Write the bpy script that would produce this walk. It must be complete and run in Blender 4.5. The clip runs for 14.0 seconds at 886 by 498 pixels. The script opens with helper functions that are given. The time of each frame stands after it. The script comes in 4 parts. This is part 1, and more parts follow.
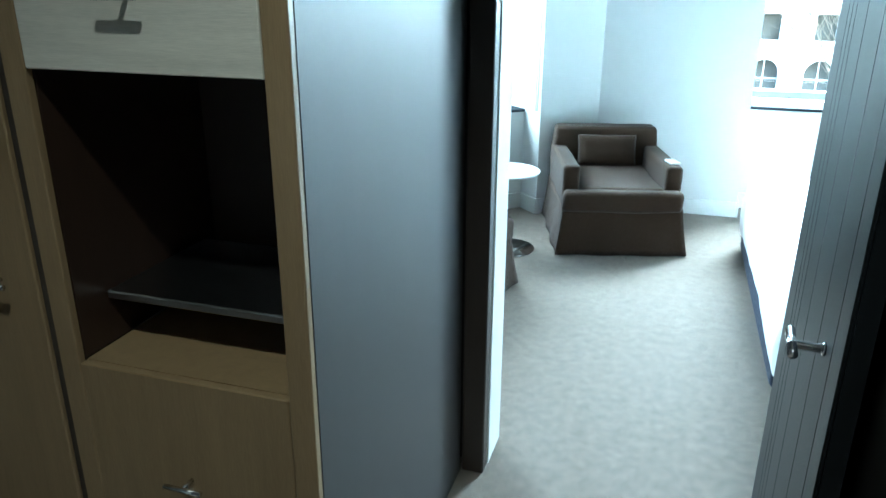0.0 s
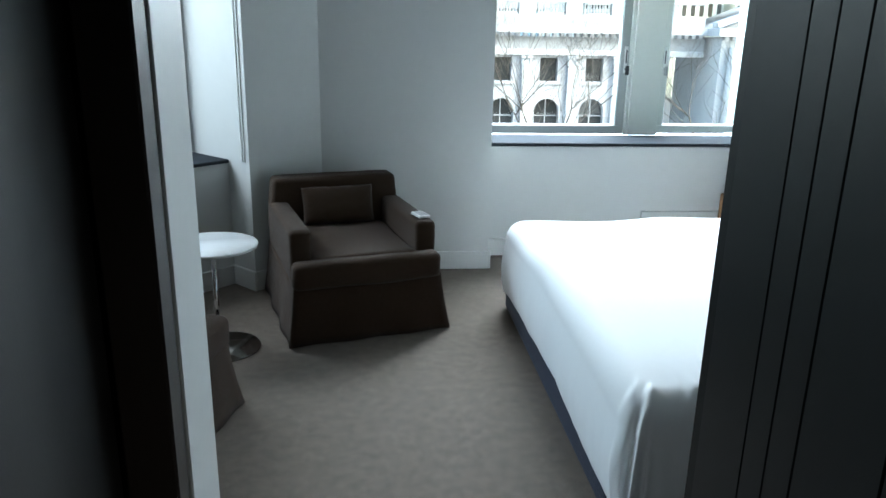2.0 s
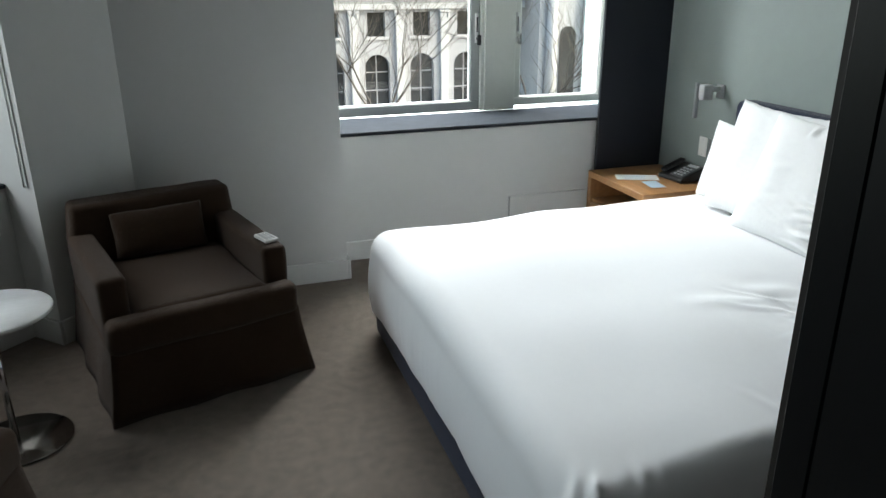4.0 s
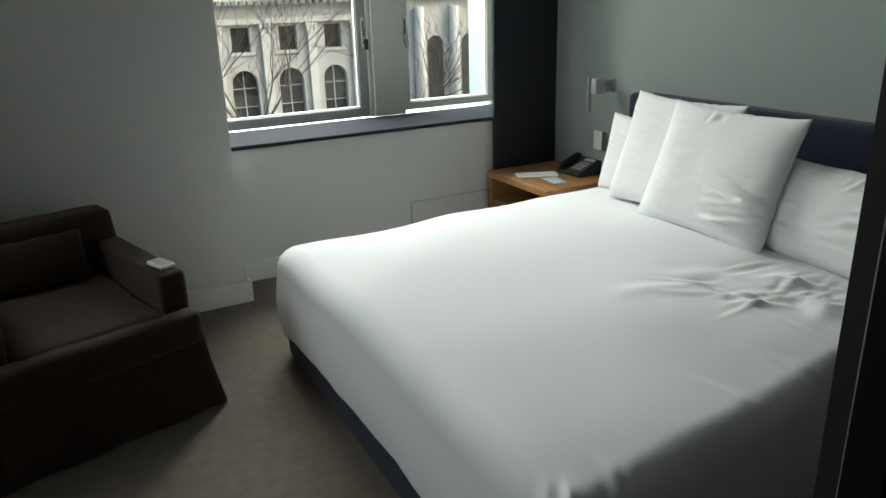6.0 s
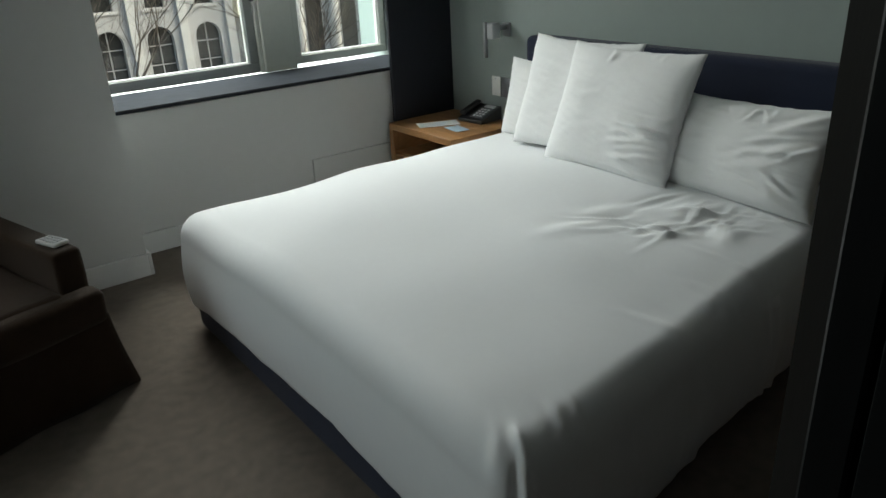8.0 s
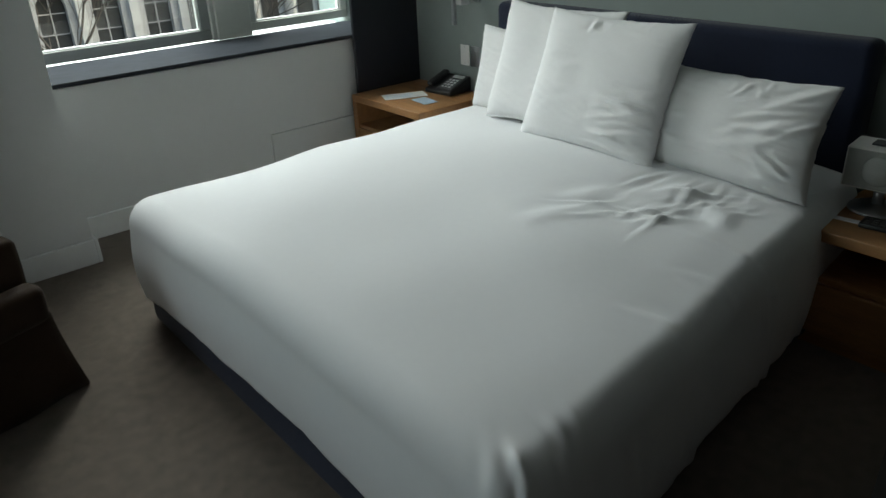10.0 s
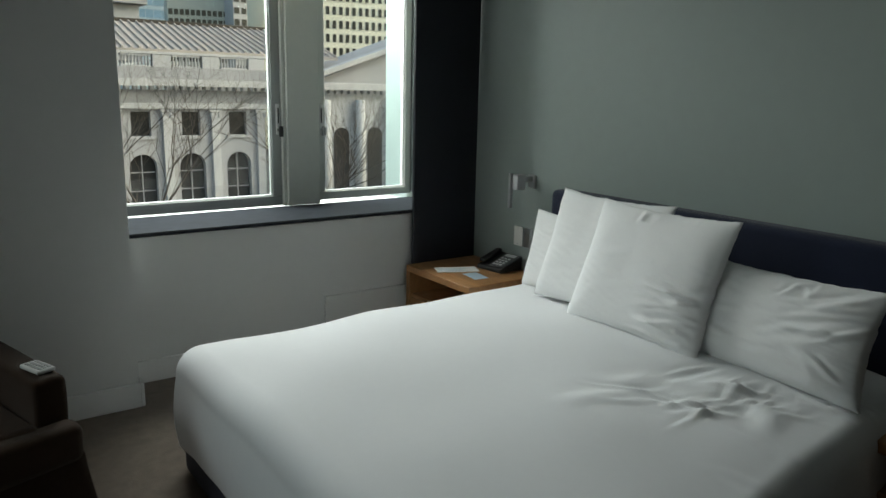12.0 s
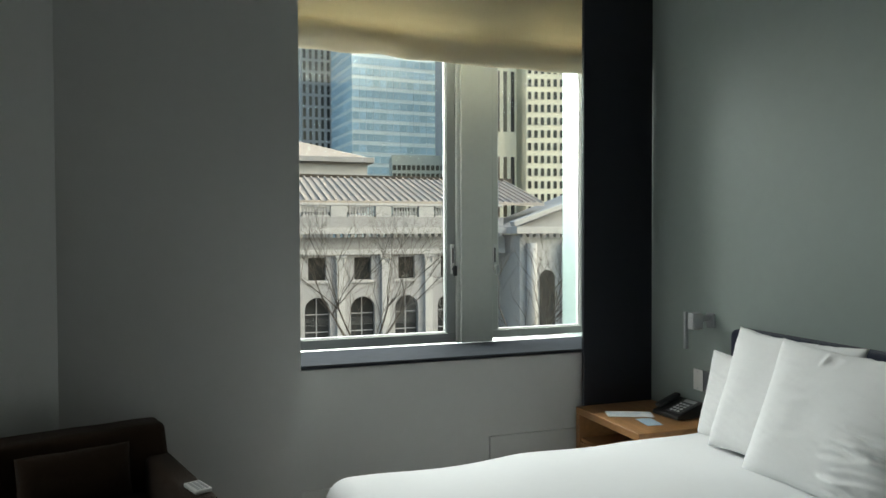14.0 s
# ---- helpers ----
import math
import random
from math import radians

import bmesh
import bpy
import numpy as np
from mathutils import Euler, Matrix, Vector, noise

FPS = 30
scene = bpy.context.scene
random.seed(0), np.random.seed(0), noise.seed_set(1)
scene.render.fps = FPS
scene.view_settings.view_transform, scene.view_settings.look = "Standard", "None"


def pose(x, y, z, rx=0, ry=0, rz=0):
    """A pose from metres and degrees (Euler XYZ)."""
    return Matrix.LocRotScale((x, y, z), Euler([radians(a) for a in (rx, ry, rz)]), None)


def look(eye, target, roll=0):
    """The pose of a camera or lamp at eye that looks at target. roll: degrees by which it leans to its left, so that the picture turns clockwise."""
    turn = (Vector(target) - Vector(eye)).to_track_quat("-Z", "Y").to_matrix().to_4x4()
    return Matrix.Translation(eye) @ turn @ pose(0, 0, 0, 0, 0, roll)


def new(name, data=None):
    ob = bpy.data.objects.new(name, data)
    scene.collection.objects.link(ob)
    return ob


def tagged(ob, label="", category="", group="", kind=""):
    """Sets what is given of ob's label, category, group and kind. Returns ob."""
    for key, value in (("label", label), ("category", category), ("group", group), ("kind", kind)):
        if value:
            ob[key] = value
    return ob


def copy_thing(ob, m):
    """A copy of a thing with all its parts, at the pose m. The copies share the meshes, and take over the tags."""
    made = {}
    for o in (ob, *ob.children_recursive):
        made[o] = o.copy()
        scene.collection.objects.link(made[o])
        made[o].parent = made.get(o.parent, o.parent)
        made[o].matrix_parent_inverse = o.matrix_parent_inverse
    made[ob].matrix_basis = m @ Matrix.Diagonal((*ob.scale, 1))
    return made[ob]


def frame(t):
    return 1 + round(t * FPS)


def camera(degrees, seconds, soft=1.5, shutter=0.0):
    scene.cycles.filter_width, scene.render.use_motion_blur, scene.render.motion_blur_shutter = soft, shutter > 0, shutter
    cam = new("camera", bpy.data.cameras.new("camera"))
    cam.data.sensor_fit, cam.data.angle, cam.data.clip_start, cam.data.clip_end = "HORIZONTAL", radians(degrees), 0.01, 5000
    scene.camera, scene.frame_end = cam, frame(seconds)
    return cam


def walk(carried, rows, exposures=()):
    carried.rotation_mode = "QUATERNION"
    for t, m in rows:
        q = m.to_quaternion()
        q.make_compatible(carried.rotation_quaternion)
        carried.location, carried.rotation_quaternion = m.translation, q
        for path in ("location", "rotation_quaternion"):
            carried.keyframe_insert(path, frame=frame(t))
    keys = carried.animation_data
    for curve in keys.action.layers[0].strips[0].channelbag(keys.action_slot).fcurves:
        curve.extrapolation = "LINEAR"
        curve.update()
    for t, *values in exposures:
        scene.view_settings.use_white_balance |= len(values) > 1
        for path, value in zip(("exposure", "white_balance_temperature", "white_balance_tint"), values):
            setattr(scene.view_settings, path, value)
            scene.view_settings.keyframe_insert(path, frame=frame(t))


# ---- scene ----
cam = camera(62.3, 14.0)
PATH = [
    (0, (-2.642, -5.746, 1.603), (-3.195, -3.952, 0.913), 0.34),
    (0.5, (-2.759, -5.375, 1.511), (-2.918, -3.490, 0.861), -0.09),
    (1, (-2.871, -5.164, 1.507), (-2.658, -3.268, 0.906), -0.75),
    (1.5, (-2.879, -4.940, 1.490), (-2.666, -3.036, 0.918), -0.80),
    (2, (-2.825, -4.687, 1.459), (-2.643, -2.780, 0.883), 1.08),
    (2.5, (-2.844, -4.478, 1.442), (-2.516, -2.611, 0.803), -0.65),
    (3, (-2.878, -4.283, 1.478), (-2.399, -2.468, 0.788), -1.20),
    (3.5, (-2.868, -4.171, 1.523), (-2.365, -2.357, 0.848), -1.20),
    (4, (-2.799, -4.056, 1.548), (-2.213, -2.270, 0.866), -0.30),
    (6.5, (-2.893, -3.866, 1.475), (-1.954, -2.233, 0.803), -2.60),
    (7, (-2.906, -3.837, 1.464), (-1.905, -2.282, 0.703), -2.14),
    (7.5, (-2.902, -3.825, 1.459), (-1.825, -2.321, 0.699), -1.32),
    (8, (-2.922, -3.812, 1.471), (-1.830, -2.331, 0.687), -2.82),
    (8.5, (-2.922, -3.771, 1.459), (-1.809, -2.319, 0.651), -2.39),
    (11, (-2.797, -3.577, 1.469), (-1.619, -2.224, 0.587), -1.83),
    (11.5, (-2.835, -3.602, 1.472), (-1.625, -2.157, 0.803), -0.14),
    (12, (-2.844, -3.665, 1.465), (-1.703, -2.078, 1.041), 1.28),
    (12.5, (-2.840, -3.708, 1.487), (-1.782, -2.054, 1.111), 1.12),
    (13, (-2.705, -3.742, 1.400), (-1.783, -1.973, 1.264), 1.67),
    (13.5, (-2.618, -3.775, 1.414), (-1.840, -1.934, 1.337), -0.22),
    (14, (-2.633, -3.756, 1.442), (-1.967, -1.870, 1.395), -0.19),
]
walk(cam, [(t, look(eye, target, roll)) for t, eye, target, roll in PATH],
     [(0, 4.95, 4900, -12), (0.5, 4.5, 5000, -11), (1, 3.6, 5100, -8), (1.5, 3.05, 5500, 0), (2, 2.85, 5700, 2), (2.5, 2.65, 5900, 5),
      (3, 2.5, 6100, 7), (3.6, 2.3, 6400, 8), (4.2, 2.05, 6600, 8), (6.5, 1.5, 7000, 4), (8.5, 1.2, 6800, 4), (11, 1.1, 6700, 2), (12, 0.95, 6800, 3), (14, 1.2, 6900, 4)])

# world and light
world = bpy.data.worlds.new("world")
scene.world = world
world.use_nodes = True
wn = world.node_tree.nodes
sky = wn.new("ShaderNodeTexSky")
sky.sky_type, sky.sun_disc = "NISHITA", False
sky.sun_elevation, sky.sun_rotation = radians(35), radians(120)
sky.air_density, sky.dust_density = 1.5, 4.0
world.node_tree.links.new(sky.outputs[0], wn["Background"].inputs["Color"])
wn["Background"].inputs["Strength"].default_value = 0.15
sun_data = bpy.data.lights.new("sun", "SUN")
sun_data.energy, sun_data.angle, sun_data.color = 1.1, radians(15), (1.0, 0.98, 0.96)
sun = new("sun", sun_data)
sun.matrix_world = look((20, -12, 20), (0, 0, 0))


def window_light(name, eye, target, w, h, power):
    data = bpy.data.lights.new(name, "AREA")
    data.shape, data.size, data.size_y, data.energy, data.color = "RECTANGLE", w, h, power, (0.93, 0.97, 1.0)
    ob = new(name, data)
    ob.matrix_world = look(eye, target)
    return ob


window_light("daylight_north", (-1.15, 1.45, 2.6), (-1.35, -1.0, 0.3), 2.1, 1.6, 105)
window_light("daylight_northwest", (-5.08, -0.47, 2.5), (-3.38, -2.17, 0.0), 1.9, 1.5, 17)
# spot out of view, added to brighten the closet and its side panel
spot = bpy.data.lights.new("unseen_passage_spot", "SPOT")
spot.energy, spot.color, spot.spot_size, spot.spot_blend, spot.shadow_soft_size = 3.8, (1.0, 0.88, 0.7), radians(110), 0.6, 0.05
new("unseen_passage_spot", spot).matrix_world = look((-2.75, -5.75, 3.03), (-2.75, -5.75, 0))


# materials
def material(name, color, rough=0.6, metal=0.0, var=0.0, var_scale=3.0, bump=0.0, bump_scale=200.0, stretch=(1, 1, 1), spec=0.5, sheen=0.0, per=0.0, coarse=0.0):
    m = bpy.data.materials.new(name)
    m.use_nodes = True
    nt = m.node_tree
    n, l = nt.nodes, nt.links
    b = n["Principled BSDF"]
    b.inputs["Roughness"].default_value, b.inputs["Metallic"].default_value = rough, metal
    b.inputs["Specular IOR Level"].default_value = spec
    b.inputs["Sheen Weight"].default_value = sheen
    b.inputs["Base Color"].default_value = (*color, 1)
    tc = n.new("ShaderNodeTexCoord")
    mp = n.new("ShaderNodeMapping")
    mp.inputs["Scale"].default_value = stretch
    l.new(tc.outputs["Object"], mp.inputs["Vector"])
    if var or per:
        a = n.new("ShaderNodeTexNoise")
        a.inputs["Scale"].default_value, a.inputs["Detail"].default_value = var_scale, 6
        l.new(mp.outputs[0], a.inputs["Vector"])
        f = n.new("ShaderNodeTexNoise")
        f.inputs["Scale"].default_value, f.inputs["Detail"].default_value = var_scale * 14, 4
        l.new(mp.outputs[0], f.inputs["Vector"])
        s = n.new("ShaderNodeMath")
        s.operation = "ADD"
        l.new(a.outputs["Fac"], s.inputs[0])
        l.new(f.outputs["Fac"], s.inputs[1])
        r = n.new("ShaderNodeMapRange")
        r.inputs["From Min"].default_value, r.inputs["From Max"].default_value = 0.6, 1.4
        r.inputs["To Min"].default_value, r.inputs["To Max"].default_value = 1 - var, 1 + var
        l.new(s.outputs[0], r.inputs["Value"])
        out = r.outputs[0]
        if per:
            oi = n.new("ShaderNodeObjectInfo")
            pr = n.new("ShaderNodeMapRange")
            pr.inputs["To Min"].default_value, pr.inputs["To Max"].default_value = 1 - per, 1 + per
            l.new(oi.outputs["Random"], pr.inputs["Value"])
            mm = n.new("ShaderNodeMath")
            mm.operation = "MULTIPLY"
            l.new(out, mm.inputs[0])
            l.new(pr.outputs[0], mm.inputs[1])
            out = mm.outputs[0]
        h = n.new("ShaderNodeVectorMath")
        h.operation = "SCALE"
        h.inputs[0].default_value = color
        l.new(out, h.inputs["Scale"])
        l.new(h.outputs[0], b.inputs["Base Color"])
    if bump:
        g = n.new("ShaderNodeTexNoise")
        g.inputs["Scale"].default_value, g.inputs["Detail"].default_value = bump_scale, 5
        l.new(mp.outputs[0], g.inputs["Vector"])
        u = n.new("ShaderNodeBump")
        u.inputs["Strength"].default_value, u.inputs["Distance"].default_value = bump, 0.01
        l.new(g.outputs["Fac"], u.inputs["Height"])
        l.new(u.outputs[0], b.inputs["Normal"])
    return m


def glass_material(name, tint=(0.92, 0.96, 0.95), gloss=0.06):
    m = bpy.data.materials.new(name)
    m.use_nodes = True
    n, l = m.node_tree.nodes, m.node_tree.links
    n.remove(n["Principled BSDF"])
    t, g, mix, fr = n.new("ShaderNodeBsdfTransparent"), n.new("ShaderNodeBsdfGlossy"), n.new("ShaderNodeMixShader"), n.new("ShaderNodeFresnel")
    t.inputs["Color"].default_value = (*tint, 1)
    g.inputs["Roughness"].default_value = 0.02
    fr.inputs["IOR"].default_value = 1.45
    l.new(fr.outputs[0], mix.inputs[0])
    l.new(t.outputs[0], mix.inputs[1])
    l.new(g.outputs[0], mix.inputs[2])
    l.new(mix.outputs[0], n["Material Output"].inputs["Surface"])
    return m


M = dict(
    wall=material("white_wall_paint", (0.64, 0.65, 0.64), 0.7, var=0.02, var_scale=1.2, bump=0.04, bump_scale=160),
    # made-up dark finish, so that these walls bounce little light
    backwall=material("dark_low_bounce_wall", (0.022, 0.020, 0.019), 0.6, var=0.15, bump=0.08, stretch=(10, 10, 1), spec=0.3),
    ceiling=material("ceiling_paint", (0.8, 0.8, 0.79), 0.8, var=0.015, bump=0.03),
    green=material("grey_green_paint", (0.27, 0.315, 0.30), 0.62, var=0.03, var_scale=1.0, bump=0.05, bump_scale=140),
    trim=material("white_trim_paint", (0.72, 0.73, 0.72), 0.45, var=0.02, bump=0.02),
    carpet=material("taupe_carpet", (0.200, 0.162, 0.130), 0.97, var=0.32, var_scale=22, bump=0.9, bump_scale=330, spec=0.1, sheen=0.2),
    navy=material("navy_fabric", (0.012, 0.018, 0.042), 0.85, var=0.12, var_scale=6, bump=0.25, bump_scale=600, spec=0.25, sheen=0.15),
    navypanel=material("dark_navy_panel", (0.007, 0.0085, 0.016), 0.5, var=0.15, var_scale=4, bump=0.12, bump_scale=300, stretch=(1, 1, 0.1)),
    linen=material("white_linen", (0.80, 0.81, 0.82), 0.85, var=0.012, var_scale=3, bump=0.05, bump_scale=500, spec=0.2, sheen=0.1),
    pillow=material("white_cotton", (0.82, 0.82, 0.82), 0.85, var=0.012, var_scale=5, bump=0.12, bump_scale=35, spec=0.2, sheen=0.1),
    brown=material("brown_upholstery", (0.046, 0.027, 0.016), 0.9, var=0.18, var_scale=5, bump=0.5, bump_scale=420, spec=0.15, sheen=0.12),
    oak=material("oiled_oak", (0.36, 0.185, 0.075), 0.42, var=0.28, var_scale=3, bump=0.12, bump_scale=60, stretch=(1, 12, 12)),
    closet=material("limed_oak_veneer", (0.25, 0.175, 0.092), 0.4, var=0.16, var_scale=3, bump=0.12, bump_scale=50, stretch=(14, 14, 1)),
    closet_h=material("pale_cross_grain_veneer", (0.62, 0.59, 0.52), 0.4, var=0.16, var_scale=3, bump=0.12, bump_scale=50, stretch=(1, 1, 16)),
    niche=material("dark_brown_interior", (0.03, 0.016, 0.010), 0.5, var=0.2, bump=0.1, stretch=(8, 8, 1)),
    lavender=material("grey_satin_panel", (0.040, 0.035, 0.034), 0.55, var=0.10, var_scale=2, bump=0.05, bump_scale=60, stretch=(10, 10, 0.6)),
    darkdoor=material("dark_stained_door", (0.005, 0.006, 0.007), 0.42, var=0.2, var_scale=3, bump=0.05, bump_scale=90, stretch=(16, 16, 1), spec=0.2),
    darktrim=material("dark_brown_trim", (0.035, 0.026, 0.020), 0.45, var=0.15, bump=0.08, stretch=(12, 12, 1)),
    chrome=material("polished_chrome", (0.75, 0.76, 0.78), 0.12, 1.0, var=0.03, var_scale=20),
    brushed=material("brushed_steel", (0.45, 0.46, 0.48), 0.3, 1.0, var=0.05, var_scale=20),
    stone=material("dark_sill_stone", (0.034, 0.038, 0.045), 0.6, var=0.25, var_scale=14, bump=0.03, bump_scale=80, spec=0.02),
    frame=material("cream_window_paint", (0.60, 0.62, 0.58), 0.4, var=0.03, bump=0.03),
    alu=material("grey_aluminium_frame", (0.36, 0.38, 0.37), 0.4, 0.3, var=0.04, bump=0.02),
    marble=material("white_marble", (0.80, 0.80, 0.80), 0.12, var=0.07, var_scale=4, stretch=(1, 3, 1)),
    shade=material("cream_linen_blind", (0.74, 0.69, 0.55), 0.85, var=0.05, var_scale=6, bump=0.3, bump_scale=180),
    black=material("black_plastic", (0.012, 0.012, 0.013), 0.35, var=0.1, bump=0.05),
    darkgrey=material("dark_grey_plastic", (0.06, 0.062, 0.065), 0.4, var=0.1),
    whiteplastic=material("white_plastic", (0.74, 0.74, 0.72), 0.35, var=0.02),
    greyplastic=material("light_grey_plastic", (0.45, 0.46, 0.47), 0.4, var=0.03),
    mirrorfoot=material("dull_mirror_metal", (0.28, 0.26, 0.24), 0.16, 1.0, var=0.08),
    paper=material("white_paper", (0.8, 0.82, 0.84), 0.8, var=0.02),
    bluepaper=material("pale_blue_card", (0.48, 0.62, 0.75), 0.7, var=0.03),
    speakergrille=material("woven_grille", (0.38, 0.39, 0.37), 0.7, var=0.08, var_scale=60, bump=0.3, bump_scale=700),
    glass=glass_material("window_glass"),
    limestone=material("weathered_limestone", (0.30, 0.295, 0.312), 0.9, var=0.16, var_scale=0.35, bump=0.3, bump_scale=3),
    limestone2=material("pale_limestone", (0.40, 0.395, 0.41), 0.9, var=0.12, var_scale=0.5, bump=0.3, bump_scale=3),
    rooftile=material("pinkish_clay_roof", (0.37, 0.325, 0.30), 0.85, var=0.2, var_scale=1.5, bump=0.3, bump_scale=5),
    darkpane=material("dark_window_pane", (0.03, 0.03, 0.032), 0.15, var=0.3, var_scale=0.6),
    blueglass=material("blue_curtain_glass", (0.36, 0.52, 0.66), 0.3, 0.1, var=0.25, var_scale=0.15, per=0.15),
    blueband=material("pale_blue_spandrel", (0.72, 0.80, 0.86), 0.4, var=0.12, var_scale=0.2),
    towerstone=material("cream_tower_stone", (0.78, 0.74, 0.62), 0.9, var=0.08, var_scale=0.2, bump=0.2, bump_scale=2),
    bark=material("dark_bark", (0.075, 0.062, 0.055), 0.95, var=0.25, var_scale=6, bump=0.5, bump_scale=30),
    asphalt=material("asphalt", (0.05, 0.05, 0.052), 0.9, var=0.2, var_scale=1, bump=0.3, bump_scale=40),
    concrete=material("pavement_concrete", (0.28, 0.27, 0.26), 0.9, var=0.12, var_scale=1, bump=0.2, bump_scale=20),
)


def let_light_through(m, amount, color):
    n, l = m.node_tree.nodes, m.node_tree.links
    t, mix = n.new("ShaderNodeBsdfTranslucent"), n.new("ShaderNodeMixShader")
    t.inputs["Color"].default_value = (*color, 1)
    mix.inputs[0].default_value = amount
    l.new(n["Principled BSDF"].outputs[0], mix.inputs[1])
    l.new(t.outputs[0], mix.inputs[2])
    l.new(mix.outputs[0], n["Material Output"].inputs["Surface"])


let_light_through(M["shade"], 0.35, (0.75, 0.68, 0.5))

# building blocks
def bm_box(bm, lo, hi, bevel=0.0, seg=2):
    lo, hi = [min(a, b) for a, b in zip(lo, hi)], [max(a, b) for a, b in zip(lo, hi)]
    made = bmesh.ops.create_cube(bm, size=1)["verts"]
    for v in made:
        v.co = Vector([lo[i] + (v.co[i] + 0.5) * (hi[i] - lo[i]) for i in range(3)])
    if bevel:
        edges = {e for v in made for e in v.link_edges}
        bmesh.ops.bevel(bm, geom=list(edges), offset=bevel, segments=seg, profile=0.5, affect="EDGES")
    return bm


def box(lo, hi, bevel=0.0, seg=2):
    return bm_box(bmesh.new(), lo, hi, bevel, seg)


def boxes(items, bevel=0.0, seg=1):
    bm = bmesh.new()
    for lo, hi in items:
        bm_box(bm, lo, hi, bevel, seg)
    return bm


def bm_rod(bm, a, b, r1, r2=None, n=16, caps=True):
    a, b = Vector(a), Vector(b)
    made = bmesh.ops.create_cone(bm, cap_ends=caps, segments=n, radius1=r1, radius2=r1 if r2 is None else r2, depth=(b - a).length)["verts"]
    m = Matrix.Translation((a + b) / 2) @ (b - a).to_track_quat("Z", "Y").to_matrix().to_4x4()
    bmesh.ops.transform(bm, matrix=m, verts=made)
    return bm


def rod(a, b, r1, r2=None, n=24):
    return bm_rod(bmesh.new(), a, b, r1, r2, n)


def revolve(profile, n=48):
    bm = bmesh.new()
    rings = []
    for r, z in profile:
        rings.append([bm.verts.new((r * math.cos(2 * math.pi * i / n), r * math.sin(2 * math.pi * i / n), z)) for i in range(n)])
    for a, b in zip(rings, rings[1:]):
        for i in range(n):
            bm.faces.new((a[i], a[(i + 1) % n], b[(i + 1) % n], b[i]))
    bm.faces.new(list(reversed(rings[0])))
    bm.faces.new(rings[-1])
    return bm


def part(name, bm, mat, parent=None, label="", smooth=False, kind="", m=None):
    bmesh.ops.recalc_face_normals(bm, faces=bm.faces)
    me = bpy.data.meshes.new(name)
    bm.to_mesh(me)
    bm.free()
    me.materials.append(mat)
    if smooth:
        for p in me.polygons:
            p.use_smooth = True
    ob = new(name, me)
    if parent is not None:
        ob.parent = parent
    if m is not None:
        ob.matrix_basis = m
    if label or kind:
        tagged(ob, label, kind=kind)
    return ob


def thing(name, label, category, group="", m=None, kind=""):
    ob = new(name)
    if m is not None:
        ob.matrix_basis = m
    return tagged(ob, label, category, group, kind)


def structure(name, bm, mat, label, category, smooth=False):
    ob = part(name, bm, mat, smooth=smooth)
    return tagged(ob, label, category, kind="structure")


def finish(ob, bevel=0.004, seg=2):
    mod = ob.modifiers.new("edge", "BEVEL")
    mod.width, mod.segments, mod.limit_method, mod.angle_limit = bevel, seg, "ANGLE", radians(40)
    for p in ob.data.polygons:
        p.use_smooth = True
    wn_ = ob.modifiers.new("normals", "WEIGHTED_NORMAL")
    wn_.keep_sharp = False
    return ob



# ---- the room ----
CEIL, GY, SILL = 3.05, 0.705, 0.735
AX, AY = -3.145, -0.28          # corner where the slanted window wall starts
SLANT = 225                    # direction of the slanted wall in degrees
D45 = pose(AX, AY, 0, 0, 0, SLANT)   # local x runs along the slanted wall, local y points into the room


def slant_bm(bm):
    bm.transform(D45)
    return bm


def solid(points, z0, z1):
    bm = bmesh.new()
    low = [bm.verts.new((x, y, z0)) for x, y in points]
    top = [bm.verts.new((x, y, z1)) for x, y in points]
    n = len(points)
    bm.faces.new(low[::-1])
    bm.faces.new(top)
    for i in range(n):
        bm.faces.new((low[i], low[(i + 1) % n], top[(i + 1) % n], top[i]))
    return bm


structure("floor", box((-6.2, -8.2, -0.2), (0.3, 1.0, 0.0)), M["carpet"], "taupe flecked low-pile carpet, wall to wall", "floor")
structure("ceiling", box((-6.2, -8.2, CEIL), (0.3, 1.0, CEIL + 0.2)), M["ceiling"], "plain white painted ceiling above the rooms", "ceiling")
structure("wall_east", box((0, -4.1, 0), (0.25, 1.05, CEIL)), M["green"], "matt grey-green painted wall behind the headboard", "wall")
structure("wall_north", boxes([((-2.12, 0.0, 0), (0, 1.0, SILL - 0.045)), ((-2.12, 0.0, SILL - 0.045), (0, 0.05, SILL - 0.001)), ((-2.12, GY + 0.02, 2.75), (0, 1.0, CEIL))]), M["wall"], "white painted wall under and over the window", "wall")
structure("wall_north_pier", box((AX - 0.25, AY, 0), (-2.12, 1.0, CEIL)), M["wall"], "white painted corner pier between the two windows", "wall")
SE = 0.515                      # where the slanted window recess starts
for name_, lo_, hi_ in (("wall_northwest_pier", (-0.25, -0.75, 0), (SE, 0, CEIL)), ("wall_northwest_low", (SE, -0.75, 0), (2.45, -0.20, SILL - 0.021)), ("wall_northwest_lintel", (SE, -0.75, 2.75), (2.45, 0, CEIL)), ("wall_northwest_end", (2.45, -0.75, 0), (2.85, 0, CEIL))):
    structure(name_, slant_bm(box(lo_, hi_)), M["wall"], "white painted slanted wall around the corner window", "wall")
# west and south walls are coloured dark to hold down bounced light
structure("wall_west", box((-5.45, -3.8, 0), (-5.2, -2.1, CEIL)), M["backwall"], "unseen wall closing the sitting corner, coloured dark to cut bounce", "wall")
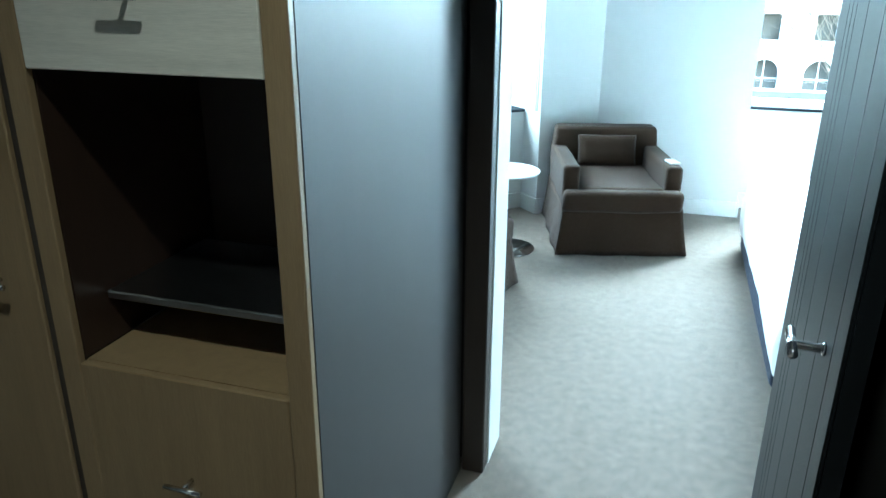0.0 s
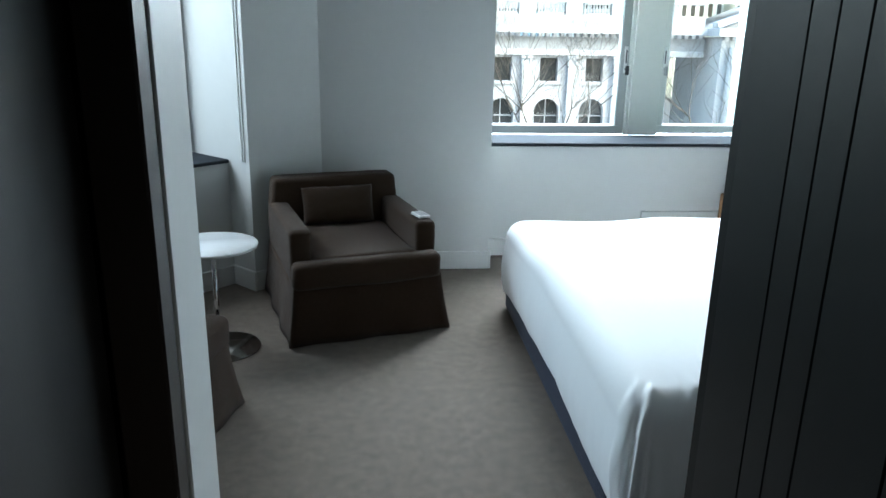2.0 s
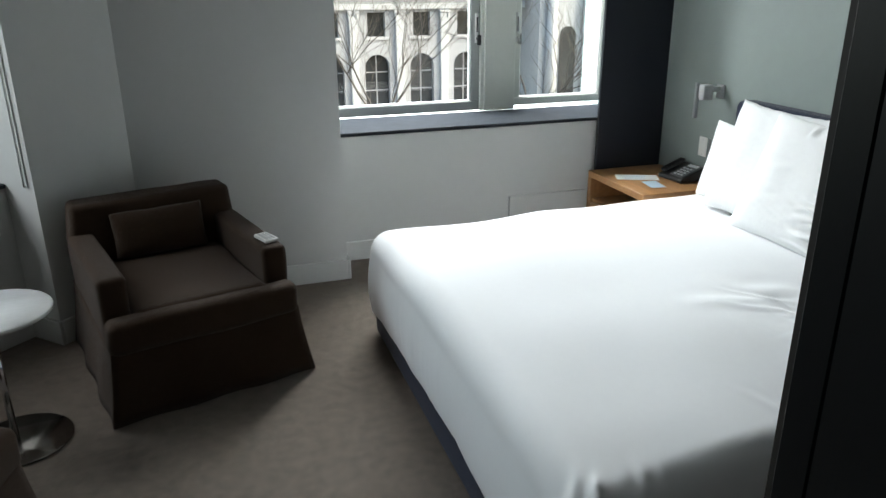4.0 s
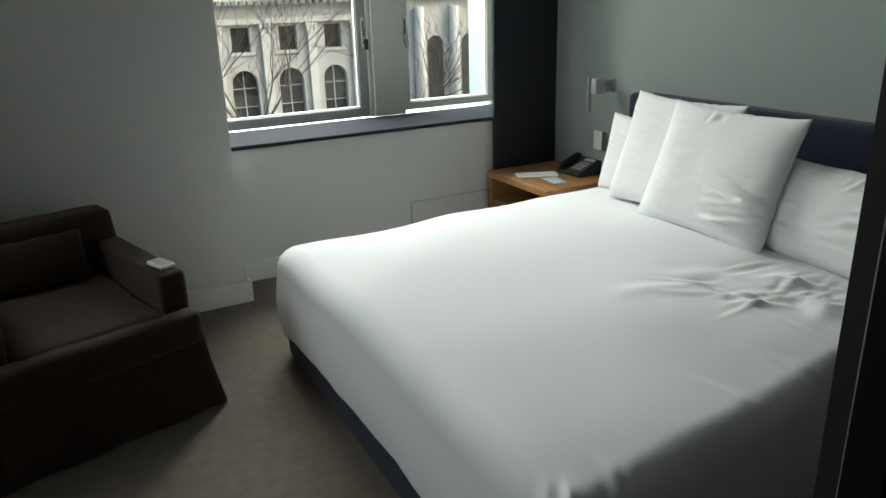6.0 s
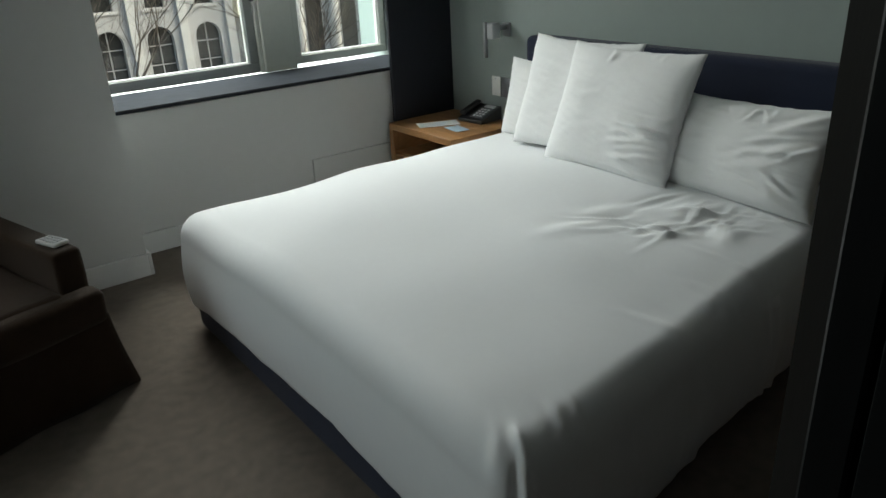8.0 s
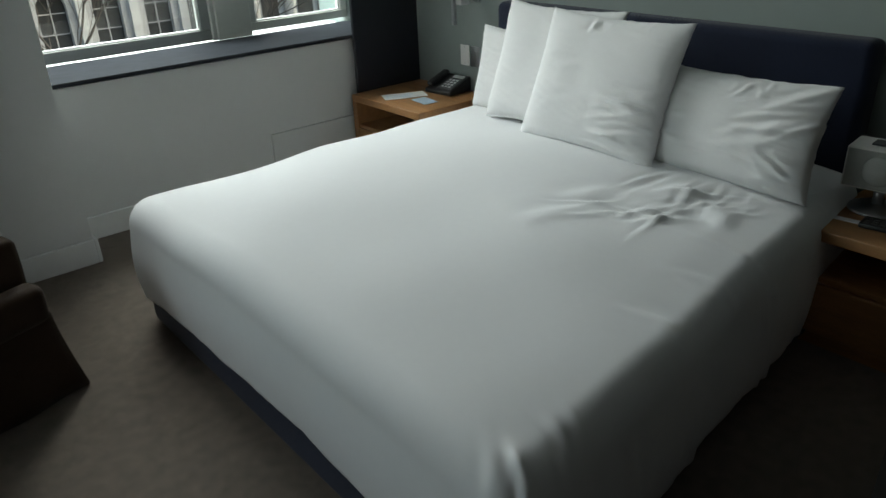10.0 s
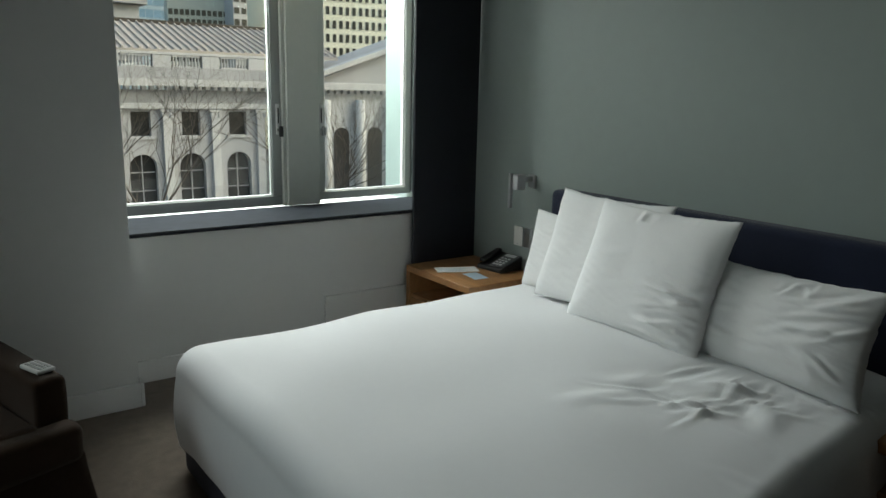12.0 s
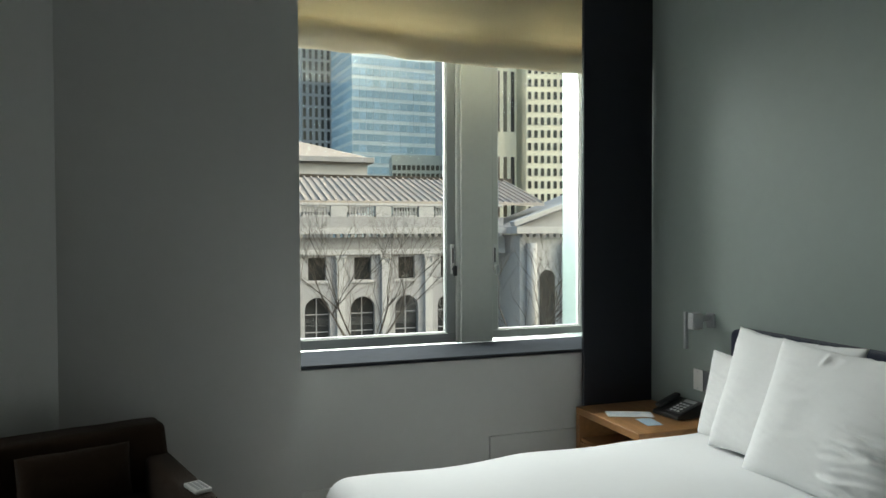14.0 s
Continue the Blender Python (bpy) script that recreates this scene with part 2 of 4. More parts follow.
structure("wall_south", boxes([((-5.2, -3.619, 0), (-3.148, -3.465, CEIL)), ((-3.148, -3.619, 2.16), (-2.197, -3.476, CEIL)), ((-2.197, -3.574, 0), (0, -3.476, CEIL))]), M["backwall"], "wall around the bedroom doorway, coloured dark to cut bounce", "wall")
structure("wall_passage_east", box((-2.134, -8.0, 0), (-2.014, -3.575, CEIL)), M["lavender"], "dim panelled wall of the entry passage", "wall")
structure("wall_passage_back", box((-5.6, -8.15, 0), (-2.13, -8.0, CEIL)), M["wall"], "white painted end wall of the entry passage", "wall")
structure("wall_passage_west", box((-5.6, -8.0, 0), (-5.45, -3.8, CEIL)), M["wall"], "white painted side wall of the dressing alcove", "wall")

# skirting boards
def skirting(name, a, b, normal, h=0.115):
    a, b, nv = Vector(a), Vector(b), Vector(normal).normalized()
    pts = [a, b, b + nv * 0.018, a + nv * 0.018]
    bm = solid([(p.x, p.y) for p in pts], 0.0, h)
    ob = structure(name, bm, M["trim"], "white painted wooden skirting board on the carpet", "skirting board")
    finish(ob, 0.004)


def on45(x, y):
    v = D45 @ Vector((x, y, 0))
    return (v.x, v.y)


skirting("baseboard_pier", (AX, AY), (-2.12, AY), (0, -1))
skirting("baseboard_pier_return", (-2.12, AY - 0.016), (-2.12, 0), (1, 0))
skirting("baseboard_north", (-2.10, 0.0), (-1.04, 0.0), (0, -1))
finish(structure("service_cover", box((-1.038, -0.02, 0), (-0.47, 0.0, 0.30)), M["wall"], "low white painted service cover on the wall by the nightstand", "wall panel"), 0.004)
skirting("baseboard_slant_pier", on45(0.0, 0), on45(SE, 0), Vector(on45(0, 1)) - Vector(on45(0, 0)))
skirting("baseboard_slant", on45(SE, -0.2), on45(2.45, -0.2), Vector(on45(0, 1)) - Vector(on45(0, 0)))
skirting("baseboard_slant_return", on45(SE, -0.2), on45(SE, 0.016), Vector(on45(1, 0)) - Vector(on45(0, 0)))

# thin raised beads on the slanted window's reveal
for n_, off in enumerate((0.035, 0.06)):
    structure("trim_reveal_bead" + ("_inner" if n_ else ""), slant_bm(box((SE, -off - 0.006, SILL), (SE + 0.006, -off, 2.75), 0.001, 1)), M["trim"], "thin white bead on the window reveal", "trim")

# window sills
def sill(name, bm, label):
    ob = structure(name, bm, M["stone"], label, "window sill")
    finish(ob, 0.005)


def sloping_sill():
    bm = box((-2.118, -0.03, SILL - 0.02), (-0.002, GY - 0.001, SILL))
    for v in bm.verts:
        v.co.z += 0.047 * (1 - (v.co.y + 0.03) / (GY + 0.03)) - 0.02
    return bm


sill("sill_north", sloping_sill(), "dark polished stone sill under the wide window")
sill("sill_northwest", slant_bm(box((SE + 0.002, -0.56, SILL - 0.02), (2.448, -0.185, SILL))), "dark polished stone sill of the corner window")


def sash(parent, x0, x1, z0, z1, mat, border=0.065, y=0.0, bead=True, tilt=None):
    """A window casement in local axes: x across, y towards the room is negative."""
    w = border
    fr = boxes([((x0, y, z0), (x1, y + 0.06, z0 + w)), ((x0, y, z1 - w), (x1, y + 0.06, z1)), ((x0, y, z0 + w), (x0 + w, y + 0.06, z1 - w)), ((x1 - w, y, z0 + w), (x1, y + 0.06, z1 - w))], 0.004)
    part("window_frame", fr, mat, parent)
    if bead:
        b = w - 0.012
        ins = boxes([((x0 + b, y + 0.012, z0 + b), (x1 - b, y + 0.04, z0 + w + 0.008)), ((x0 + b, y + 0.012, z0 + w + 0.008), (x0 + w + 0.008, y + 0.04, z1 - b)), ((x1 - w - 0.008, y + 0.012, z0 + w + 0.008), (x1 - b, y + 0.04, z1 - b))], 0.002)
        part("glazing_bead", ins, M["trim"], parent, "white glazing bead")
    pane = part("pane", box((x0 + w, y + 0.03, z0 + w), (x1 - w, y + 0.036, z1 - w)), M["glass"], parent, "clear glass pane")
    pane.visible_shadow = False
    return pane


def latch(parent, x, z, side=1):
    part("latch_plate", box((x - 0.012, -0.014, z), (x + 0.012, 0.0, z + 0.19), 0.004, 2), M["trim"], parent, "white latch plate", True)
    slot = part("latch_slot", box((x - 0.004, -0.017, z + 0.07), (x + 0.004, -0.0135, z + 0.165)), M["black"], parent, "black latch slot")
    bm = bmesh.new()
    bm_rod(bm, (x, -0.012, z + 0.03), (x, -0.045, z + 0.03), 0.008, n=16)
    bm_box(bm, (x - 0.013, -0.066, z - 0.012), (x + 0.013, -0.04, z + 0.055), 0.008, 3)
    part("latch_handle", bm, M["alu"] if side < 0 else M["black"], parent, "turning latch handle", True)


def window_thing(name, label, m):
    return tagged(new(name), label, "window", kind="structure") if m is None else tagged(_posed(new(name), m), label, "window", kind="structure")


def _posed(ob, m):
    ob.matrix_basis = m
    return ob


w1 = window_thing("window_1", "tall cream-framed casement window over the stone sill", pose(0, GY, 0))
sash(w1, -2.118, -0.972, SILL - 0.012, 2.75, M["alu"], 0.062)
part("mullion", box((-0.945, -0.035, SILL - 0.015), (-0.722, 0.06, 2.75), 0.006, 2), M["frame"], w1, "broad cream mullion")
part("mullion_strip", box((-0.971, -0.02, SILL - 0.015), (-0.946, 0.02, 2.75), 0.003, 1), M["frame"], w1, "narrow cream cover strip")
latch(w1, -0.995, 1.17)
w2 = window_thing("window_2", "tall cream-framed casement beside the dark wall panel", pose(0, GY, 0))
sash(w2, -0.721, -0.003, SILL + 0.006, 2.75, M["frame"], 0.05)
latch(w2, -0.70, 1.17, -1)
w3 = window_thing("window_3", "grey-framed corner window above the round table", D45 @ pose(0, -0.56, 0, 0, 0, 180))
sash(w3, -1.47, -SE - 0.002, SILL, 2.75, M["alu"], 0.075)
sash(w3, -2.446, -1.472, SILL, 2.75, M["alu"], 0.075)
bm = bmesh.new()
bm_rod(bm, (-SE - 0.03, -0.012, SILL + 0.05), (-SE - 0.03, -0.012, SILL + 0.2), 0.009)
part("hinge", bm, M["trim"], w3, "white hinge knuckle", True)

# doorway frame and door
fr = tagged(new("door_frame"), "dark brown door frame with a grey painted reveal", "door frame", kind="structure")
part("left_post", box((-3.204, -3.689, 0), (-3.128, -3.629, 2.16), 0.004, 1), M["darktrim"], fr)
part("left_reveal", box((-3.147, -3.628, 0), (-3.124, -3.455, 2.16), 0.003, 1), M["trim"], fr, "pale grey painted reveal strip")
part("head", box((-3.123, -3.689, 2.10), (-2.264, -3.496, 2.16), 0.004, 1), M["darktrim"], fr)
part("right_post", box((-2.242, -3.572, 0), (-2.199, -3.524, 2.10), 0.004, 1), M["darkdoor"], fr)

door = tagged(_posed(new("door_1"), pose(-2.254, -3.584, 0, 0, 0, -94.5)), "dark stained grooved plank door, open against the passage wall", "door", kind="structure")
part("core", box((0.0, 0.004, 0.012), (0.97, 0.036, 2.095)), M["darkdoor"], door)
cuts = [0.0, 0.17, 0.24, 0.31, 0.48, 0.69, 0.87, 0.97]
for a, b in zip(cuts, cuts[1:]):
    part("plank", box((a + 0.0015, -0.004, 0.012), (b - 0.0015, 0.0035, 2.095), 0.0014, 1), M["darkdoor"], door)
hb = bmesh.new()
bm_rod(hb, (0.80, -0.004, 0.965), (0.80, -0.010, 0.965), 0.0135, n=32)
bm_rod(hb, (0.80, -0.01, 0.965), (0.80, -0.06, 0.965), 0.009)
hnd = part("door_handle", hb, M["chrome"], door, "chrome handle post and rose", True)
gb = bmesh.new()
bm_rod(gb, (0.845, -0.062, 0.965), (0.735, -0.062, 0.965), 0.0095, n=20)
part("grip", gb, M["chrome"], hnd, "round chrome bar grip", True)
finish(hnd, 0.002)

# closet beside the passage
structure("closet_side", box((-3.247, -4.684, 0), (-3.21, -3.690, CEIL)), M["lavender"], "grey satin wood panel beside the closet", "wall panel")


def t_handle(parent, x, z, y):
    b = bmesh.new()
    bm_rod(b, (x, y, z), (x, y - 0.03, z), 0.005)
    bm_rod(b, (x - 0.042, y - 0.034, z), (x + 0.042, y - 0.034, z), 0.006, n=16)
    part("handle", b, M["chrome"], parent, "chrome bar handle", True)


def closet():
    c = thing("built_in_closet", "limed oak closet with a dark open niche and drawers", "closet")
    y = -4.703
    part("right_stile", box((-3.261, y, 0), (-3.211, y + 0.018, CEIL - 0.001), 0.002, 1), M["closet"], c)
    part("left_stile", box((-3.785, y, 0), (-3.737, y + 0.018, CEIL - 0.001), 0.002, 1), M["closet"], c)
    part("upper_front", box((-3.735, y, 1.452), (-3.263, y + 0.02, 1.75), 0.002, 1), M["closet_h"], c, "pale cross-grained drawer front")
    part("top_front", box((-3.735, y, 1.755), (-3.263, y + 0.02, CEIL - 0.001), 0.002, 1), M["closet_h"], c, "pale cross-grained top door")
    part("drawer_front", box((-3.735, y, 0.47), (-3.263, y + 0.02, 0.866), 0.002, 1), M["closet"], c)
    part("lower_drawer_front", box((-3.735, y, 0.08), (-3.263, y + 0.02, 0.465), 0.002, 1), M["closet"], c)
    part("niche_floor", box((-3.735, y + 0.021, 0.848), (-3.263, -4.203, 0.866)), M["closet"], c)
    part("niche_side_left", box((-3.752, y + 0.021, 0.868), (-3.737, -4.203, 1.452)), M["niche"], c, "dark brown niche side")
    part("niche_side_right", box((-3.261, y + 0.021, 0.868), (-3.248, -4.203, 1.452)), M["niche"], c, "dark brown niche side")
    part("niche_back", box((-3.752, -4.202, 0.848), (-3.248, -4.183, 1.467)), M["niche"], c, "dark brown niche back")
    part("niche_top", box((-3.737, y + 0.021, 1.453), (-3.262, -4.203, 1.467)), M["niche"], c, "dark brown niche top")
    part("shelf", box((-3.734, y + 0.10, 0.968), (-3.264, -4.253, 0.986), 0.003, 1), M["brushed"], c, "pale metal-edged shelf")
    t_handle(c, -3.50, 0.634, y)
    t_handle(c, -3.50, 1.575, y)
    return c


closet()
wd = thing("wardrobe_door_unit", "limed oak wardrobe door beside the open niche", "wardrobe", m=pose(0.092, 0.167, 0))
part("panel", box((-4.48, -4.87, 0.06), (-3.90, -4.848, CEIL - 0.001), 0.003, 1), M["closet"], wd)
part("edge_post", box((-3.896, -4.865, 0), (-3.879, -4.82, CEIL - 0.001), 0.002, 1), M["darktrim"], wd, "dark shadow-gap post")
part("side", box((-4.48, -4.847, 0), (-4.46, -4.32, CEIL - 0.001)), M["closet"], wd)
part("plinth", box((-4.479, -4.85, 0), (-3.90, -4.82, 0.058)), M["closet"], wd)
t_handle(wd, -3.99, 1.03, -4.87)

# unseen recessed lamp in the passage ceiling, added with the spot above
dl = thing("recessed_downlight", "unseen ceiling lamp with a white trim ring, added to light the passage", "ceiling lamp", m=pose(-2.75, -5.75, CEIL))
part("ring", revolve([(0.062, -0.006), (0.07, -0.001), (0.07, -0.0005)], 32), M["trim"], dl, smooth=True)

# fixed dark panel at the window's end
pn = thing("dark_wall_panel", "tall dark navy panel standing between window and bed wall", "wall panel")
part("panel", box((-0.469, -0.055, 0.0), (-0.004, -0.031, CEIL - 0.001), 0.005, 2), M["navypanel"], pn)

# roman blind
def blind():
    b = thing("roman_blind", "cream linen roman blind, gathered high in the window", "blind")
    nx = 60
    prof = [(0.30, 3.175), (0.305, 2.92), (0.31, 2.80), (0.315, 2.76), (0.27, 2.735), (0.235, 2.70), (0.225, 2.66), (0.235, 2.62), (0.265, 2.59), (0.30, 2.585), (0.33, 2.60), (0.335, 2.64), (0.325, 2.70)]
    bm = bmesh.new()
    grid = []
    for i in range(nx + 1):
        x = -2.11 + 2.1 * i / nx
        row = []
        for k, (py, pz) in enumerate(prof):
            sag = (-0.035 * i / nx + 0.018 * math.sin(i * 0.33) * noise.noise(Vector((i * 0.09, 0, 0)))) if k > 2 else 0
            w = 0.022 * noise.noise(Vector((i * 0.11, k * 0.35, 3))) if k > 1 else 0
            row.append(bm.verts.new((x, py + w - 0.02 * (k in (5, 6, 7)) * math.sin(i * 0.17), pz - 0.135 + sag + w * 0.6)))
        grid.append(row)
    for a, c in zip(grid, grid[1:]):
        for k in range(len(prof) - 1):
            bm.faces.new((a[k], a[k + 1], c[k + 1], c[k]))
    ob = part("fabric", bm, M["shade"], b, smooth=True)
    s = ob.modifiers.new("thick", "SOLIDIFY")
    s.thickness = 0.004
    part("headrail", box((-2.11, 0.28, 3.0), (-0.01, 0.33, 3.049), 0.003, 1), M["trim"], b, "white headrail")
    part("cord", rod((-2.06, 0.30, 2.47), (-2.06, 0.30, 3.03), 0.0015, n=6), M["trim"], b)


blind()


# ---- bed ----
def creases(seed, fans):
    """Long curved cloth creases: each fan is (count, u, v, spread u, spread v, angle, angle spread, length, width, height)."""
    rnd = random.Random(seed)
    lines = []
    for count, u, v, su, sv, ang, va, ln, wd, ht in fans:
        for _ in range(count):
            a = radians(ang + rnd.uniform(-va, va))
            lines.append((u + rnd.uniform(-su, su), v + rnd.uniform(-sv, sv), math.cos(a), math.sin(a),
                          ln * rnd.uniform(0.6, 1.3), wd * rnd.uniform(0.7, 1.4), ht * rnd.uniform(0.4, 1.2), rnd.uniform(-1.2, 1.2)))

    def height(u, v):
        z = 0.0
        for cu, cv, ca, sa, ln, wd, ht, bend in lines:
            du, dv = u - cu, v - cv
            p = (du * ca + dv * sa) / ln
            if -1 < p < 1:
                q = (-du * sa + dv * ca + bend * 0.25 * ln * p * p) / wd
                if -3.5 < q < 3.5:
                    k = (1 - p * p) ** 2 * ht
                    z += k * (math.exp(-q * q) - 0.55 * math.exp(-((q - 1.5) / 1.1) ** 2))
        return z
    return height


def superpad(w, h, t, seed, puff=0.45, wrinkle=0.01, pinch=0.05, n=44, fans=()):
    """A pillow: x across, z up from its lower edge, y through."""
    bm = bmesh.new()
    front, back = [], []
    fold = creases(seed, fans)
    for side, store in ((-1, front), (1, back)):
        for i in range(n + 1):
            row = []
            for j in range(n + 1):
                u, v = 2 * i / n - 1, 2 * j / n - 1
                edge = max(0.0, (1 - abs(u) ** 3.2)) ** puff * max(0.0, (1 - abs(v) ** 3.2)) ** puff
                x = w / 2 * u * (1 - pinch * (1 - v * v) * abs(u) ** 3)
                z = h / 2 * v * (1 - pinch * (1 - u * u) * abs(v) ** 3) + h / 2
                low = 0.75 + 0.25 * (1 - v) / 2 * 1.6
                wr = noise.noise(Vector((u * 2.2 + seed, v * 2.2, side))) * 1.2
                fine = abs(noise.noise(Vector((u * 2.5 + seed, v * 8 + u * 2, side * 3 + seed)))) + abs(noise.noise(Vector((u * 9 + v * 4, v * 2.5 + seed, seed + 9)))) * 0.6
                y = side * (t / 2 * edge * low) + side * edge ** 0.5 * (wrinkle * 0.4 * wr - wrinkle * 0.7 * fine * (0.35 + 0.9 * max(0, u) * max(0.0, 0.6 - v) + 0.8 * max(0, v - 0.5)))
                y += side * fold(u, v) * min(1.0, edge * 3)
                seamx = 0.004 * noise.noise(Vector((v * 9, u * 9, seed))) * (abs(u) > 0.97 or abs(v) > 0.97)
                row.append(bm.verts.new((x + seamx, y, z + seamx)))
            store.append(row)
    for store in (front, back):
        for a, b in zip(store, store[1:]):
            for j in range(n):
                bm.faces.new((a[j], a[j + 1], b[j + 1], b[j]))
    bmesh.ops.remove_doubles(bm, verts=bm.verts, dist=0.0006)
    return bm


BF, BN, BS = -2.135, -0.88, -2.87      # foot edge, far side and near side of the bedding


def skew(x, y):
    """The near side of the bedding hangs out farther at the foot than at the head."""
    k = max(0.0, min(1.0, (-1.6 - y) / 1.4))
    return k * (0.10 - 0.27 * max(0.0, min(1.0, (x + 2.15) / 2.0)))


def duvet_bm():
    bm = bmesh.new()
    x0, x1, y0, y1 = BF + 0.10, -0.14, BS + 0.10, BN - 0.10
    r, drop, zt = 0.10, 0.46, 0.500
    step = 0.0115
    rumple = creases(12, ((11, -1.07, -2.30, 0.12, 0.13, -45, 30, 0.18, 0.013, 0.0055), (15, -0.88, -2.42, 0.18, 0.17, -30, 40, 0.20, 0.013, 0.0055),
                          (13, -0.66, -2.58, 0.15, 0.15, -25, 40, 0.17, 0.012, 0.0055), (10, -0.52, -2.72, 0.10, 0.08, -65, 25, 0.13, 0.011, 0.0065),
                          (5, -1.25, -2.8, 0.35, 0.06, -80, 12, 0.22, 0.02, 0.006), (8, -0.9, -2.42, 0.3, 0.25, 0, 60, 0.18, 0.05, 0.008)))
    corner = creases(5, ((6, 0.10, 0.015, 0.12, 0.03, 70, 18, 0.07, 0.010, 0.006), (4, 0.02, 0.03, 0.03, 0.05, 35, 25, 0.10, 0.012, 0.006)))
    nx, ny = int((x1 - x0 + drop) / step), int((y1 - y0 + 2 * drop) / step)
    grid = []
    for i in range(nx + 1):
        px = x0 - drop + (x1 - x0 + drop) * i / nx
        row = []
        for j in range(ny + 1):
            py = y0 - drop + (y1 - y0 + 2 * drop) * j / ny
            ox, oy = min(0.0, px - x0), (min(0.0, py - y0) + max(0.0, py - y1))
            cx, cy = max(px, x0), min(max(py, y0), y1)
            over = max(abs(ox), abs(oy))
            wx, wy = cx, cy
            ty, tx = (cy - y0) / (y1 - y0), (cx - x0) / (x1 - x0)
            crown = 0.045 * (1 - (2 * ty - 1) ** 2) - 0.022 * max(0, 0.4 - tx) / 0.4
            z = zt + crown + 0.018 * noise.noise(Vector((px * 2.3, py * 2.3, 0.7)))
            if over > 0:
                d = Vector((ox, oy)).normalized()
                arc = r * math.pi / 2
                if over < arc:
                    a = over / r
                    wx, wy = cx + d.x * r * math.sin(a), cy + d.y * r * math.sin(a)
                    z -= r * (1 - math.cos(a))
                else:
                    k = over - arc
                    flare = 0.015 * math.sin(min(1.0, k / 0.3) * math.pi)
                    along = py if abs(ox) > abs(oy) else px
                    hang = noise.noise(Vector((along * 3.5, 5 + d.x, d.y))) * 0.012 * min(1, k / 0.15)
                    if oy < 0 and abs(oy) >= abs(ox):
                        for fx, fw, fh in ((-0.93, 0.022, 0.016), (-0.99, 0.015, 0.012), (-0.62, 0.02, 0.010), (-1.42, 0.03, 0.008), (-1.75, 0.02, 0.007)):
                            hang += fh * math.exp(-((px - fx - 0.12 * k) / fw) ** 2)
                    hang += 0.006 * abs(noise.noise(Vector((along * 14, k * 1.5, 2 + d.y)))) * min(1, k / 0.15) * (1.6 if oy < 0 else 0.5)
                    wx, wy = cx + d.x * (r + flare + hang), cy + d.y * (r + flare + hang)
                    full = 0.275 + (0.05 if oy < 0 and abs(oy) >= abs(ox) else 0) + 0.016 * noise.noise(Vector((along * 2.6, 1.3, d.x)))
                    z -= r + min(1.0, k / (drop - arc)) * full
            # rumpled patch near the pillows
            if z > 0.25 and wx > -1.7:
                z += rumple(wx, wy)
            # gathered tuck at the near foot corner
            cxx, cyy = wx - (BF + 0.05), wy - (BS + 0.03)
            cd = math.hypot(cxx, cyy)
            if cd < 0.4 and z > 0.35:
                z += corner(cxx, cyy)
            if over > 0 and ox < 0 and oy < 0:
                q = math.atan2(-oy, -ox) / (math.pi / 2)
                k = max(0.0, min(1.0, (over - 0.05) / 0.25))
                ridge = math.exp(-((q - 0.62) / 0.05) ** 2)
                gully = math.exp(-((q - 0.47) / 0.07) ** 2)
                second = math.exp(-((q - 0.80) / 0.05) ** 2)
                wx += k * (0.014 * gully - 0.030 * ridge - 0.014 * second)
                wy += k * (0.030 * gully - 0.030 * ridge - 0.022 * second)
                z -= 0.05 * k * math.exp(-((q - 0.55) / 0.2) ** 2)
            wy -= skew(wx, wy)
            row.append(bm.verts.new((wx, wy, z)))
        grid.append(row)
    for a, b in zip(grid, grid[1:]):
        for j in range(ny):
            bm.faces.new((a[j], a[j + 1], b[j + 1], b[j]))
    return bm


bed = thing("bed", "king bed with a navy upholstered base and headboard", "bed")
base_bm = box((-2.132, -2.79, 0.012), (-0.132, -1.0, 0.27), 0.03, 4)
for v in base_bm.verts:
    v.co.y -= skew(v.co.x, v.co.y) * 0.3
part("base", base_bm, M["navy"], bed, smooth=True)
part("headboard", box((-0.13, -2.66, 0.06), (-0.004, -0.85, 0.965), 0.035, 4), M["navy"], bed, "navy upholstered headboard with rounded corners", smooth=True)
part("mattress", box((-2.05, -2.68, 0.28), (-0.14, -1.02, 0.47), 0.06, 3), M["linen"], bed, "white mattress", smooth=True)
for lx, ly in ((-1.95, -1.15), (-1.95, -2.62), (-0.3, -1.15), (-0.3, -2.5)):
    part("leg", rod((lx, ly, 0), (lx, ly, 0.03), 0.03, n=16), M["black"], bed, "short black leg")
dv = part("duvet", duvet_bm(), M["linen"], smooth=True)
tagged(dv, "smooth white duvet, rumpled beside the pillows, on the bed", "duvet")
so = dv.modifiers.new("thick", "SOLIDIFY")
so.thickness, so.offset = 0.012, -1
